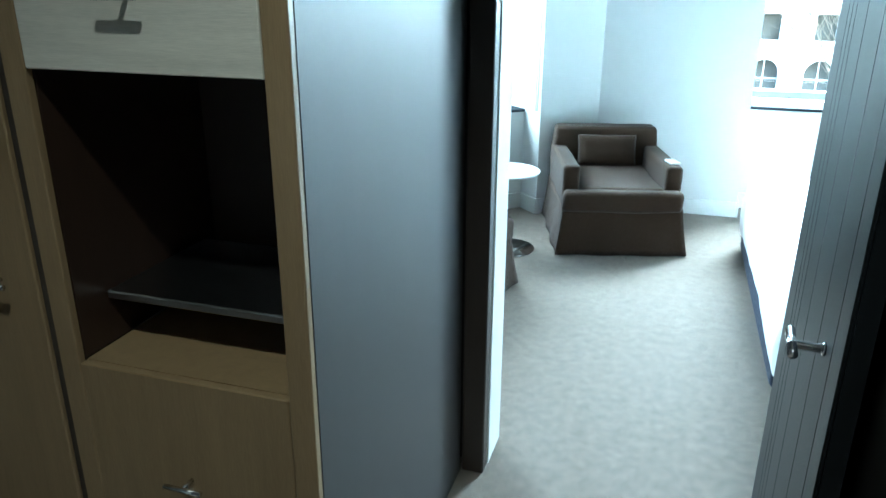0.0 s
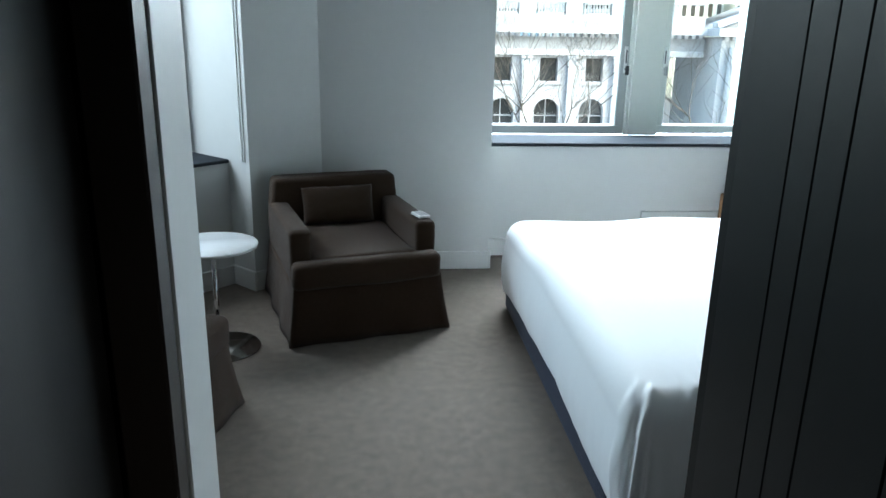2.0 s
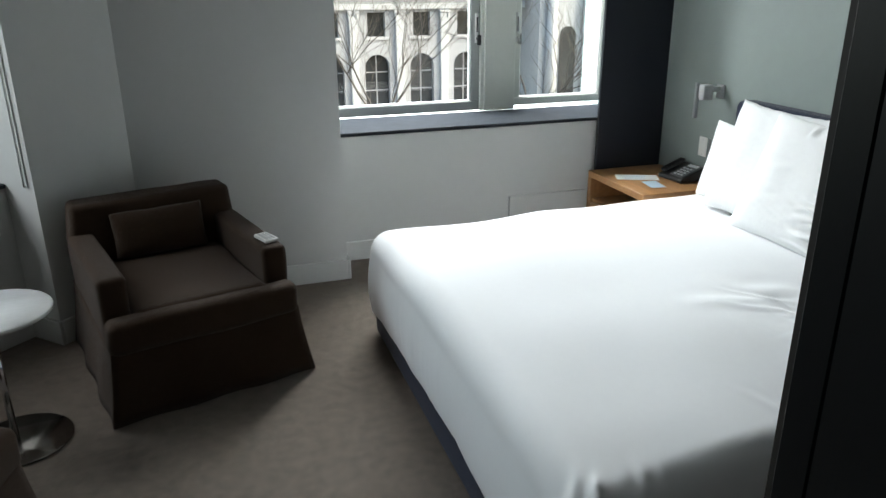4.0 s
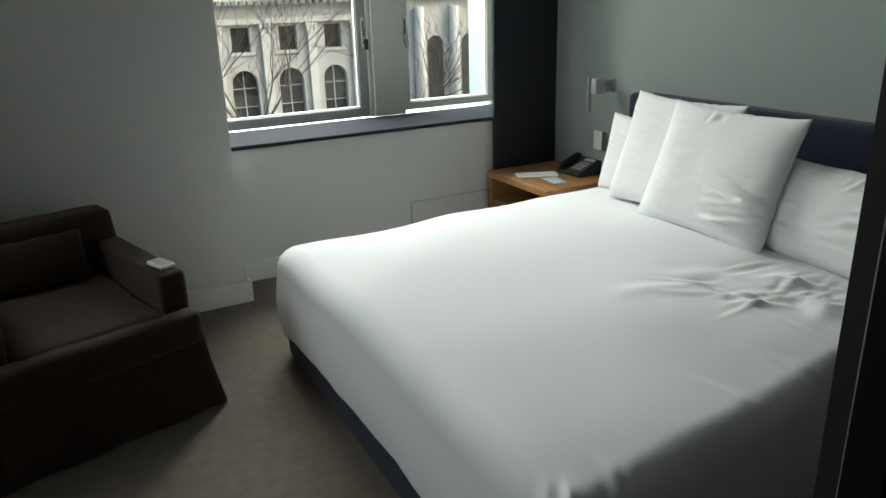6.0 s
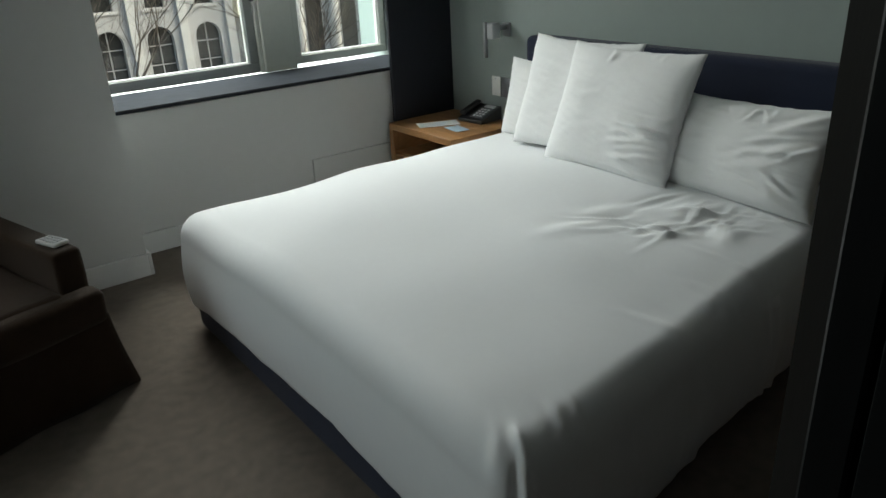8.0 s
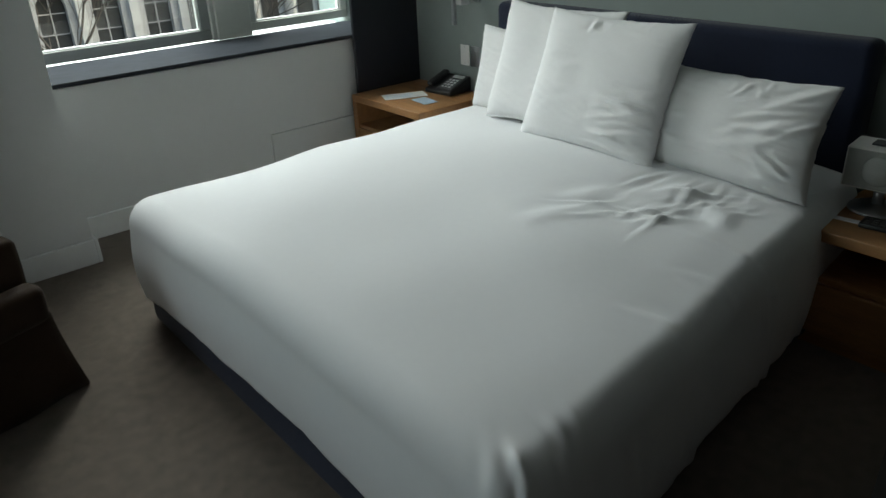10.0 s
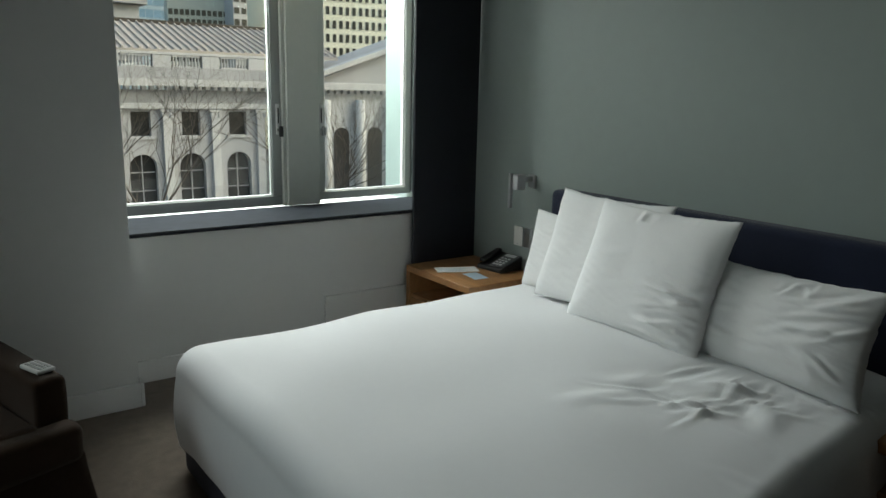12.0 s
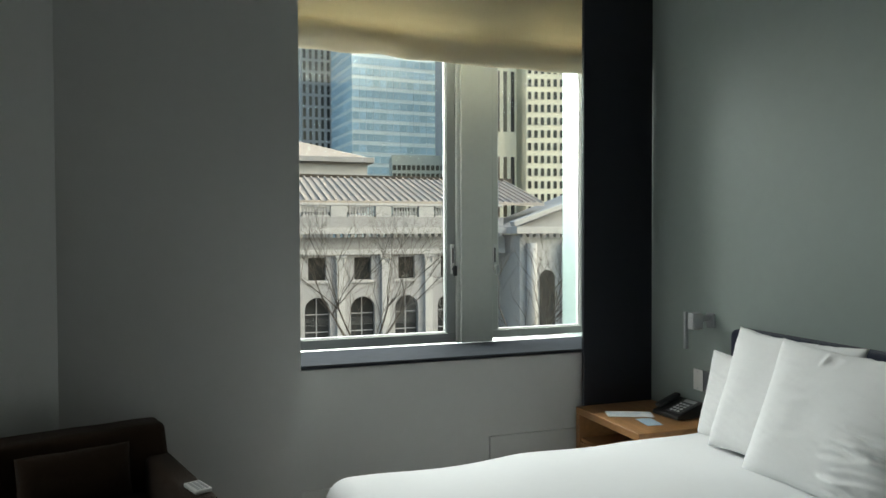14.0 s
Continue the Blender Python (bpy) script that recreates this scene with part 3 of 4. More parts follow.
PILLOW_FANS = [
    ((5, 0.3, 0.75, 0.6, 0.15, 60, 25, 0.22, 0.045, 0.005), (6, 0.5, -0.5, 0.35, 0.4, 5, 15, 0.4, 0.045, 0.005)),
    ((13, 0.66, 0.4, 0.22, 0.35, 30, 20, 0.5, 0.05, 0.009), (7, 0.0, 0.8, 0.6, 0.1, 65, 35, 0.22, 0.035, 0.007),
     (10, 0.1, -0.2, 0.6, 0.5, 25, 45, 0.5, 0.07, 0.005), (6, 0.7, -0.6, 0.2, 0.25, -25, 25, 0.35, 0.045, 0.006)),
    ((26, 0.58, -0.45, 0.22, 0.45, -3, 14, 0.42, 0.033, 0.010), (6, 0.1, 0.88, 0.5, 0.06, 75, 25, 0.17, 0.035, 0.005),
     (5, -0.2, -0.1, 0.5, 0.5, 20, 50, 0.4, 0.07, 0.003))]
for label, w, h, t, sd, m in (
        ("white standard pillow propped against the headboard, farther side", 0.70, 0.40, 0.15, 3.1, pose(-0.37, -1.27, 0.49, -13, 0, -91)),
        ("creased white pillow propped against the headboard, nearer side", 0.70, 0.39, 0.17, 8.4, pose(-0.53, -2.35, 0.50, -17, 0, -90)),
        ("square white pillow behind another upright pillow", 0.66, 0.53, 0.14, 5.7, pose(-0.52, -1.50, 0.52, -18, 0, -92)),
        ("large square white pillow standing foremost, creased low down", 0.68, 0.54, 0.15, 1.9, pose(-0.635, -1.84, 0.52, -21, 0, -92))):
    p = part("pillow", superpad(w, h, t, sd, wrinkle=0.010, pinch=0.075, n=84, fans=PILLOW_FANS[(sd > 8) + 2 * (sd < 2)]), M["pillow"], smooth=True, m=m)
    tagged(p, label, "pillow", "pillows on the bed")


# ---- nightstands ----
def nightstand(label, m, w=0.62, d=0.515, h=0.435):
    """Local x along the wall (0 to -w in world y), front faces -y."""
    s = thing("nightstand", label, "nightstand", "nightstands beside the bed", m)
    part("top", box((0, -d, h - 0.04), (w, 0, h), 0.004, 2), M["oak"], s)
    part("side", box((0, -d, 0.0), (0.04, 0, h - 0.041), 0.003, 1), M["oak"], s)
    part("side", box((w - 0.04, -d, 0.0), (w, 0, h - 0.041), 0.003, 1), M["oak"], s)
    part("back_panel", box((0.041, -0.02, 0.06), (w - 0.041, -0.002, h - 0.042)), M["oak"], s)
    part("shelf", box((0.041, -d + 0.012, 0.245), (w - 0.041, -0.021, 0.265), 0.002, 1), M["oak"], s)
    dr = part("drawer_front", box((0.043, -d + 0.002, 0.06), (w - 0.043, -d + 0.022, 0.242), 0.003, 1), M["oak"], s)
    part("plinth", box((0.041, -d + 0.03, 0.0), (w - 0.041, -d + 0.05, 0.055)), M["oak"], s)
    return s


NL = nightstand("oak nightstand with open shelf, beside the dark panel", pose(-0.005, -0.057, 0, 0, 0, -90))
NR = nightstand("oak nightstand with open shelf, holding a speaker", pose(-0.005, -2.70, 0, 0, 0, -90))


# ---- things on the nightstands ----
def telephone():
    p = thing("telephone", "black desk telephone on the oak nightstand", "telephone", m=pose(-0.10, -0.425, 0.435, 0, 0, -84))
    wedge = bmesh.new()
    vs = [(-0.1, -0.09, 0), (0.1, -0.09, 0), (0.1, 0.09, 0), (-0.1, 0.09, 0), (-0.1, -0.09, 0.022), (0.1, -0.09, 0.022), (0.1, 0.09, 0.082), (-0.1, 0.09, 0.082)]
    v = [wedge.verts.new(c) for c in vs]
    for f in ((3, 2, 1, 0), (4, 5, 6, 7), (0, 1, 5, 4), (1, 2, 6, 5), (2, 3, 7, 6), (3, 0, 4, 7)):
        wedge.faces.new([v[i] for i in f])
    finish(part("body", wedge, M["black"], p), 0.007, 3)
    up = pose(0, 0, 0.052, 18.4, 0, 0)
    hs = part("handset", boxes([((-0.088, -0.08, 0.012), (-0.045, 0.08, 0.034))], 0.009, 3), M["black"], p, smooth=True, m=up)
    part("faceplate", box((-0.02, -0.07, 0.001), (0.09, 0.078, 0.006), 0.002, 1), M["darkgrey"], p, "dark grey faceplate", m=up)
    part("display", box((0.0, 0.045, 0.0055), (0.08, 0.072, 0.008)), M["greyplastic"], p, "grey label strip", m=up)
    for i in range(4):
        for j in range(3):
            part("key", box((0.0 + j * 0.026, -0.06 + i * 0.024, 0.0055), (0.018 + j * 0.026, -0.046 + i * 0.024, 0.010), 0.002, 1), M["greyplastic"], p, "small grey key", m=up)


telephone()
pp = part("notepaper", box((-0.125, -0.06, 0), (0.125, 0.06, 0.0025), 0.0008, 1), M["paper"], m=pose(-0.335, -0.318, 0.4355, 0, 0, -24))
tagged(pp, "long white printed card lying on the oak nightstand", "card")
for k in range(3):
    part("print_bar", box((-0.11, -0.03 + k * 0.02, 0.0026), (0.02 + 0.02 * k, -0.026 + k * 0.02, 0.003)), M["bluepaper"], pp, "pale blue bar of small print")
pc = part("notepaper", box((-0.07, -0.045, 0), (0.07, 0.045, 0.0025), 0.0008, 1), M["bluepaper"], m=pose(-0.333, -0.495, 0.4355, 0, 0, -98))
tagged(pc, "small pale blue card on the oak nightstand", "card")


def speaker():
    s = thing("docking_speaker", "white docking speaker on a round metal foot", "speaker", m=pose(-0.225, -2.805, 0.435, 0, 0, -84))
    part("foot", revolve([(0.0, 0.0), (0.088, 0.0), (0.09, 0.004), (0.086, 0.009), (0.03, 0.016), (0.018, 0.024)], 40), M["brushed"], s, "round brushed metal foot", True)
    part("stem", rod((0, 0, 0.015), (0, 0, 0.085), 0.017), M["brushed"], s, "short metal stem", True)
    part("cabinet", box((-0.11, -0.07, 0.085), (0.11, 0.07, 0.228), 0.008, 3), M["whiteplastic"], s, smooth=True)
    part("grille", box((-0.104, -0.074, 0.092), (0.104, -0.071, 0.221), 0.001, 1), M["speakergrille"], s, "pale woven front grille")
    cone = revolve([(0.0, 0.0), (0.051, 0.0), (0.049, 0.007), (0.04, 0.014), (0.024, 0.019), (0.0, 0.021)], 36)
    cone.transform(pose(0, -0.0742, 0.156, 90, 0, 0))
    part("driver_cover", cone, M["speakergrille"], s, "round domed driver cover", True)
    part("dock", box((-0.05, -0.03, 0.2282), (0.05, 0.03, 0.234), 0.002, 1), M["darkgrey"], s, "dark dock slot")
    ph = thing("music_player", "white portable player standing in the speaker dock", "music player", m=pose(-0.225, -2.82, 0.669, -10, 0, -84))
    part("case", box((-0.03, -0.004, 0), (0.03, 0.005, 0.112), 0.004, 3), M["whiteplastic"], ph, smooth=True)
    part("screen", box((-0.026, -0.0052, 0.024), (0.026, -0.0042, 0.096)), M["black"], ph, "black glass screen")
    kb = thing("remote_control", "black keypad remote on the oak nightstand", "remote control", m=pose(-0.37, -2.90, 0.436, 0, 0, -84))
    part("case", box((-0.08, -0.04, 0), (0.08, 0.04, 0.016), 0.005, 3), M["black"], kb, smooth=True)
    for i in range(6):
        for j in range(3):
            part("key", box((-0.068 + i * 0.023, -0.03 + j * 0.02, 0.0161), (-0.052 + i * 0.023, -0.017 + j * 0.02, 0.0185)), M["darkgrey"], kb, "dark grey key")
    c = part("notepaper", box((-0.06, -0.014, 0), (0.06, 0.014, 0.0025)), M["paper"], m=pose(-0.385, -2.765, 0.4355, 0, 0, -84))
    tagged(c, "narrow white card before the speaker", "card")


speaker()


def sconce():
    s = thing("reading_lamp", "small grey metal reading lamp fixed beside the headboard", "wall lamp", m=pose(0, -0.575, 0.975))
    part("wall_plate", box((-0.014, -0.03, -0.045), (-0.001, 0.03, 0.03), 0.003, 2), M["brushed"], s, smooth=True)
    part("arm", box((-0.10, -0.013, -0.008), (-0.014, 0.013, 0.022), 0.005, 2), M["brushed"], s, smooth=True)
    part("head", box((-0.135, -0.02, -0.05), (-0.07, 0.03, 0.035), 0.008, 3), M["greyplastic"], s, "grey lamp head", True)
    part("blade", box((-0.148, 0.028, -0.155), (-0.125, 0.045, 0.04), 0.003, 2), M["brushed"], s, "thin hanging metal light blade", True)


sconce()


def plate(name, y, z, mat, label, w=0.072, h=0.114, rocker=True):
    s = thing(name, label, "switch", m=pose(0, y, z, 0, 0, -90))
    part("cover", box((-w / 2, -0.006, -h / 2), (w / 2, -0.0005, h / 2), 0.002, 2), mat, s, smooth=True)
    if rocker:
        part("rocker", box((-0.016, -0.0085, -0.032), (0.016, -0.0062, 0.032), 0.001, 1), mat, s)
    for q in (-0.045, 0.045):
        b = rod((0, -0.0062, q), (0, -0.0075, q), 0.003, n=10)
        part("screw", b, M["brushed"], s)


plate("light_switch", -0.472, 0.632, M["whiteplastic"], "white rocker switch plate above the nightstand")
plate("outlet_plate", -0.558, 0.632, M["brushed"], "brushed metal plate beside the white switch")
sm = thing("wall_socket", "small white socket low on the corner pier", "socket", m=pose(-2.69, AY, 0.36))
part("cover", box((-0.035, -0.006, -0.057), (0.035, -0.0005, 0.057), 0.002, 2), M["trim"], sm, smooth=True)


# ---- armchairs ----
def soft_box(lo, hi, r, seed, amp=0.006, seg=5, cuts=10):
    bm = box(lo, hi, r, seg)
    bmesh.ops.subdivide_edges(bm, edges=[e for e in bm.edges if e.calc_length() > 0.09], cuts=cuts, use_grid_fill=True)
    bm.normal_update()
    c = Vector([(a + b) / 2 for a, b in zip(lo, hi)])
    for v in bm.verts:
        s = noise.noise(v.co * 5 + Vector((seed, 0, 0)))
        v.co += v.normal * amp * s + (v.co - c) * 0.02 * s
    return bm


def armchair(label, m):
    c = thing("armchair", label, "armchair", "armchairs by the round table", m)
    w, f, b = 0.365, -0.43, 0.44
    # skirt, flared to the floor with corner slits
    for name, pts in (("skirt_front", ((-w, f + 0.03), (w, f + 0.03), (0.405, f - 0.005), (-0.405, f - 0.005))), ("skirt_back", ((w, b), (-w, b), (-0.39, b + 0.02), (0.39, b + 0.02))),
                      ("skirt_side", ((-w, b), (-w, f + 0.03), (-0.405, f + 0.012), (-0.395, b))), ("skirt_side", ((w, f + 0.03), (w, b), (0.395, b), (0.405, f + 0.012)))):
        bm = bmesh.new()
        n = 26
        top0, top1, bot1, bot0 = [Vector((*p, 0)) for p in pts]
        rows = []
        for k in range(9):
            t = k / 8
            row = []
            for i in range(n + 1):
                u = i / n
                p = top0.lerp(top1, u).lerp(bot0.lerp(bot1, u), t ** 1.3)
                out = (bot0 - top0 + bot1 - top1).normalized() if (bot0 - top0 + bot1 - top1).length else Vector((0, -1, 0))
                p = p + out * 0.007 * t * math.sin(u * 17 + k * 0.2)
                row.append(bm.verts.new((p.x, p.y, 0.29 * (1 - t) + 0.006)))
            rows.append(row)
        for a, d in zip(rows, rows[1:]):
            for i in range(n):
                bm.faces.new((a[i], a[i + 1], d[i + 1], d[i]))
        ob = part(name, bm, M["brown"], c, "flared fabric skirt", True)
        s = ob.modifiers.new("thick", "SOLIDIFY")
        s.thickness = 0.006
    part("body", soft_box((-w + 0.01, f + 0.05, 0.10), (w - 0.01, b - 0.01, 0.30), 0.02, 1, 0.002, cuts=3), M["brown"], c, smooth=True)
    part("arm", soft_box((-w, f + 0.11, 0.28), (-w + 0.105, b - 0.04, 0.54), 0.024, 2, 0.003), M["brown"], c, smooth=True)
    part("arm", soft_box((w - 0.105, f + 0.11, 0.28), (w, b - 0.04, 0.54), 0.024, 3, 0.003), M["brown"], c, smooth=True)
    back = soft_box((-w, b - 0.15, 0.28), (w, b, 0.668), 0.03, 4, 0.003)
    for v in back.verts:
        v.co.y += max(0, v.co.z - 0.3) * 0.02
        v.co.x *= 1 - max(0, v.co.z - 0.4) * 0.22
    part("backrest", back, M["brown"], c, smooth=True)
    seat = soft_box((-w + 0.11, f + 0.06, 0.30), (w - 0.11, b - 0.16, 0.415), 0.03, 5, 0.005)
    part("seat_cushion", seat, M["brown"], c, smooth=True)
    part("cushion_front", soft_box((-w - 0.004, f + 0.004, 0.27), (w + 0.004, f + 0.11, 0.405), 0.036, 6, 0.005), M["brown"], c, "rounded seat cushion nose", smooth=True)
    pil = superpad(0.40, 0.21, 0.10, 4.4, wrinkle=0.006, pinch=0.03, n=26)
    part("lumbar_pillow", pil, M["brown"], c, "small brown lumbar pillow", True, m=pose(0.0, b - 0.21, 0.415, -14, 0, 0))
    return c


C1 = armchair("brown skirted armchair with lumbar pillow, in the corner", pose(-2.962, -0.945, 0, 0, 0, 15.5))
C2 = copy_thing(C1, pose(-3.89, -2.24, 0, 0, 0, 72.5))
tagged(C2, "brown skirted armchair facing the bed beside the round table")
rm = thing("remote_control", "small white remote lying on the armchair's arm", "remote control", m=pose(-2.597, -1.063, 0.541, 0, 0, 22))
part("case", box((-0.03, -0.055, 0), (0.03, 0.055, 0.015), 0.005, 3), M["whiteplastic"], rm, smooth=True)
for i in range(5):
    for j in range(3):
        part("key", box((-0.021 + j * 0.016, -0.045 + i * 0.018, 0.0151), (-0.011 + j * 0.016, -0.033 + i * 0.018, 0.0175)), M["greyplastic"], rm, "grey key")

# ---- side table ----
st = thing("side_table", "round white marble table on a slim chrome stem", "side table", m=pose(-3.565, -1.42, 0))
part("tabletop", revolve([(0.0, 0.49), (0.195, 0.49), (0.203, 0.494), (0.203, 0.504), (0.20, 0.507), (0.0, 0.508)], 72), M["marble"], st, "thin white veined marble top", True)
part("stem", rod((0, 0, 0.01), (0, 0, 0.49), 0.0125), M["chrome"], st, "slim chrome stem", True)
part("collar", rod((0, 0, 0.47), (0, 0, 0.4895), 0.028, 0.04), M["chrome"], st, "chrome collar", True)
part("foot", revolve([(0.0, 0.001), (0.172, 0.001), (0.175, 0.006), (0.171, 0.011), (0.0, 0.012)], 64), M["mirrorfoot"], st, "flat round mirror-metal foot", True, m=pose(0.02, -0.02, 0))


# ---- the city outside ----
GZ = -14.0
structure("ground", box((-700, 2, GZ - 1), (1200, 1600, GZ)), M["asphalt"], "grey city ground reaching to the horizon", "ground")
structure("road", box((-200, 18, GZ + 0.004), (260, 38, GZ + 0.02)), M["asphalt"], "wide asphalt street below the windows", "road")
structure("pavement", box((-200, 38, GZ + 0.004), (260, 66, GZ + 0.15)), M["concrete"], "pale concrete pavement before the stone building", "pavement")

FY, BAY, X0 = 70.0, 4.7, 14.66


def arch_profile(w, z0, zs, n=14):
    pts = [(-w / 2, z0), (w / 2, z0)]
    return pts + [(w / 2 * math.cos(math.pi * i / n), zs + w / 2 * math.sin(math.pi * i / n)) for i in range(n + 1)]


def extrude_xz(pts, y0, y1):
    bm = bmesh.new()
    a = [bm.verts.new((x, y0, z)) for x, z in pts]
    b = [bm.verts.new((x, y1, z)) for x, z in pts]
    n = len(pts)
    bm.faces.new(a)
    bm.faces.new(b[::-1])
    for i in range(n):
        bm.faces.new((a[i], b[i], b[(i + 1) % n], a[(i + 1) % n]))
    return bm


lib = thing("stone_library", "wide weathered limestone building with arched windows and balustrade", "building")
LX0, LX1 = -47.0, 30.5


def bay_wall():
    """One bay of wall with an arched and a square opening, built from solid pieces round the holes."""
    bm = bmesh.new()
    h = BAY / 2
    for lo, hi in (((-h, 0, GZ), (-1.27, 1.2, -1.15)), ((1.27, 0, GZ), (h, 1.2, -1.15)), ((-1.27, 0, -5.15), (1.27, 1.2, -3.45)), ((-1.27, 0, -3.45), (-0.9, 1.2, -1.15)),
                   ((0.9, 0, -3.45), (1.27, 1.2, -1.15)), ((-h, 0, -1.15), (h, 1.2, 0.9)), ((-1.27, 0, GZ), (1.27, 1.2, -10.6))):
        bm_box(bm, lo, hi)
    n = 12
    for s in (-1, 1):
        for i in range(n // 2):
            a0, a1 = math.pi * i / n, math.pi * (i + 1) / n
            xs = [s * 1.27 * math.cos(a0), s * 1.27 * math.cos(a1)]
            zs = [-6.45 + 1.27 * math.sin(a0), -6.45 + 1.27 * math.sin(a1)]
            lo_, hi_ = min(xs), max(xs)
            v = []
            for y in (0, 1.2):
                v.append([bm.verts.new((xs[0], y, zs[0])), bm.verts.new((xs[1], y, zs[1])), bm.verts.new((xs[1], y, -5.15)), bm.verts.new((xs[0], y, -5.15))])
            bm.faces.new(v[0])
            bm.faces.new(v[1])
            bm.faces.new((v[0][0], v[0][1], v[1][1], v[1][0]))
    return bm


proto = {}
nb = 0
for k in range(-12, 5):
    x = X0 + BAY * k
    if x + BAY / 2 > LX1 + 0.2:
        continue
    if not proto:
        proto["wall"] = part("wall_bay", bay_wall(), M["limestone"], lib, m=pose(x, FY, 0))
        proto["arch"] = part("arched_window", extrude_xz(arch_profile(2.54, -10.6, -6.45), 0.7, 0.78), M["darkpane"], lib, "dark arched window", m=pose(x, FY, 0))
        proto["square"] = part("square_window", box((-0.9, 0.6, -3.45), (0.9, 0.68, -1.15)), M["darkpane"], lib, "dark square window", m=pose(x, FY, 0))
        proto["glazing"] = part("glazing_bar", boxes([((-1.2, 0.62, -7.0), (1.2, 0.7, -6.9)), ((-0.05, 0.62, -10.5), (0.05, 0.7, -5.3)), ((-1.2, 0.62, -8.8), (1.2, 0.7, -8.7))]), M["limestone"], lib, m=pose(x, FY, 0))
        pb = boxes([((BAY / 2 - 0.42, -0.35, -10.8), (BAY / 2 + 0.42, 0.02, -1.2)), ((BAY / 2 - 0.6, -0.5, -1.2), (BAY / 2 + 0.6, 0.02, -0.95))], 0.03)
        bm_box(pb, (BAY / 2 - 0.55, -0.48, -1.75), (BAY / 2 - 0.25, -0.02, -1.25), 0.1, 2)
        bm_box(pb, (BAY / 2 + 0.25, -0.48, -1.75), (BAY / 2 + 0.55, -0.02, -1.25), 0.1, 2)
        proto["pilaster"] = part("pilaster", pb, M["limestone2"], lib, "fluted half column with a carved capital", m=pose(x, FY, 0))
        bb = boxes([((-1.35, -0.02, 3.0), (1.35, 0.5, 3.15)), ((-1.35, -0.02, 4.0), (1.35, 0.5, 4.15))])
        for i in range(9):
            bm_rod(bb, (-1.2 + i * 0.3, 0.2, 3.15), (-1.2 + i * 0.3, 0.2, 4.0), 0.11, 0.07, n=6)
        proto["balusters"] = part("balustrade", bb, M["limestone2"], lib, m=pose(x, FY + 0.5, 0))
        proto["sill"] = part("window_sill", box((-1.3, -0.18, -3.75), (1.3, 0.02, -3.5), 0.02, 1), M["limestone2"], lib, m=pose(x, FY, 0))
        continue
    for p in list(proto.values()):
        o = p.copy()
        scene.collection.objects.link(o)
        o.matrix_basis = pose(x, p.matrix_basis.translation.y, 0)
part("architrave", box((LX0, FY - 0.4, -0.9), (LX1, FY - 0.01, -0.35), 0.05, 1), M["limestone2"], lib)
part("frieze", box((LX0, FY - 0.25, -0.34), (LX1, FY - 0.012, 0.9)), M["limestone"], lib)
part("cornice", extrude_xz([(0, 0)] * 0 or [(LX0, 1.25), (LX1, 1.25), (LX1, 1.9), (LX0, 1.9)], FY - 1.2, FY + 1.2), M["limestone2"], lib)
dent = bmesh.new()
k = LX0 + 0.3
dn = []
while k < LX1 - 0.4:
    dn.append(((k, FY - 1.0, 0.92), (k + 0.38, FY - 0.26, 1.245)))
    k += 0.74
part("dentils", boxes(dn), M["limestone2"], lib, kind="stuff", label="row of stone dentils")
part("parapet", box((LX0, FY + 0.1, 1.91), (LX1, FY + 1.0, 3.0)), M["limestone"], lib)
for i in range(18):
    x = X0 + BAY * (i - 13) + BAY / 2
    if x < LX1:
        part("parapet_pier", box((x - 0.85, FY + 0.45, 3.0), (x + 0.85, FY + 1.05, 4.15), 0.03, 1), M["limestone2"], lib)
part("coping", box((LX0, FY + 0.4, 4.16), (LX1, FY + 1.15, 4.42), 0.03, 1), M["limestone2"], lib)


def slope(x0, x1, y0, z0, y1, z1, inset=0.0):
    bm = bmesh.new()
    v = [bm.verts.new(c) for c in ((x0, y0, z0), (x1, y0, z0), (x1 - inset, y1, z1), (x0 + inset, y1, z1), (x0, y0, z0 - 0.3), (x1, y0, z0 - 0.3), (x1 - inset, y1, z1 - 0.3), (x0 + inset, y1, z1 - 0.3))]
    for f in ((0, 1, 2, 3), (7, 6, 5, 4), (0, 4, 5, 1), (1, 5, 6, 2), (2, 6, 7, 3), (3, 7, 4, 0)):
        bm.faces.new([v[i] for i in f])
    return bm


def ribs(x0, x1, y0, z0, y1, z1, gap):
    bm = bmesh.new()
    n = int((x1 - x0) / gap)
    for i in range(n + 1):
        x = x0 + i * gap
        v = [bm.verts.new(c) for c in ((x, y0, z0 + 0.02), (x + 0.22, y0, z0 + 0.02), (x + 0.22, y1, z1 + 0.02), (x, y1, z1 + 0.02), (x + 0.05, y0, z0 + 0.22), (x + 0.17, y0, z0 + 0.22), (x + 0.17, y1, z1 + 0.22), (x + 0.05, y1, z1 + 0.22))]
        for f in ((4, 5, 6, 7), (0, 4, 7, 3), (1, 2, 6, 5), (0, 1, 5, 4)):
            bm.faces.new([v[j] for j in f])
    return bm


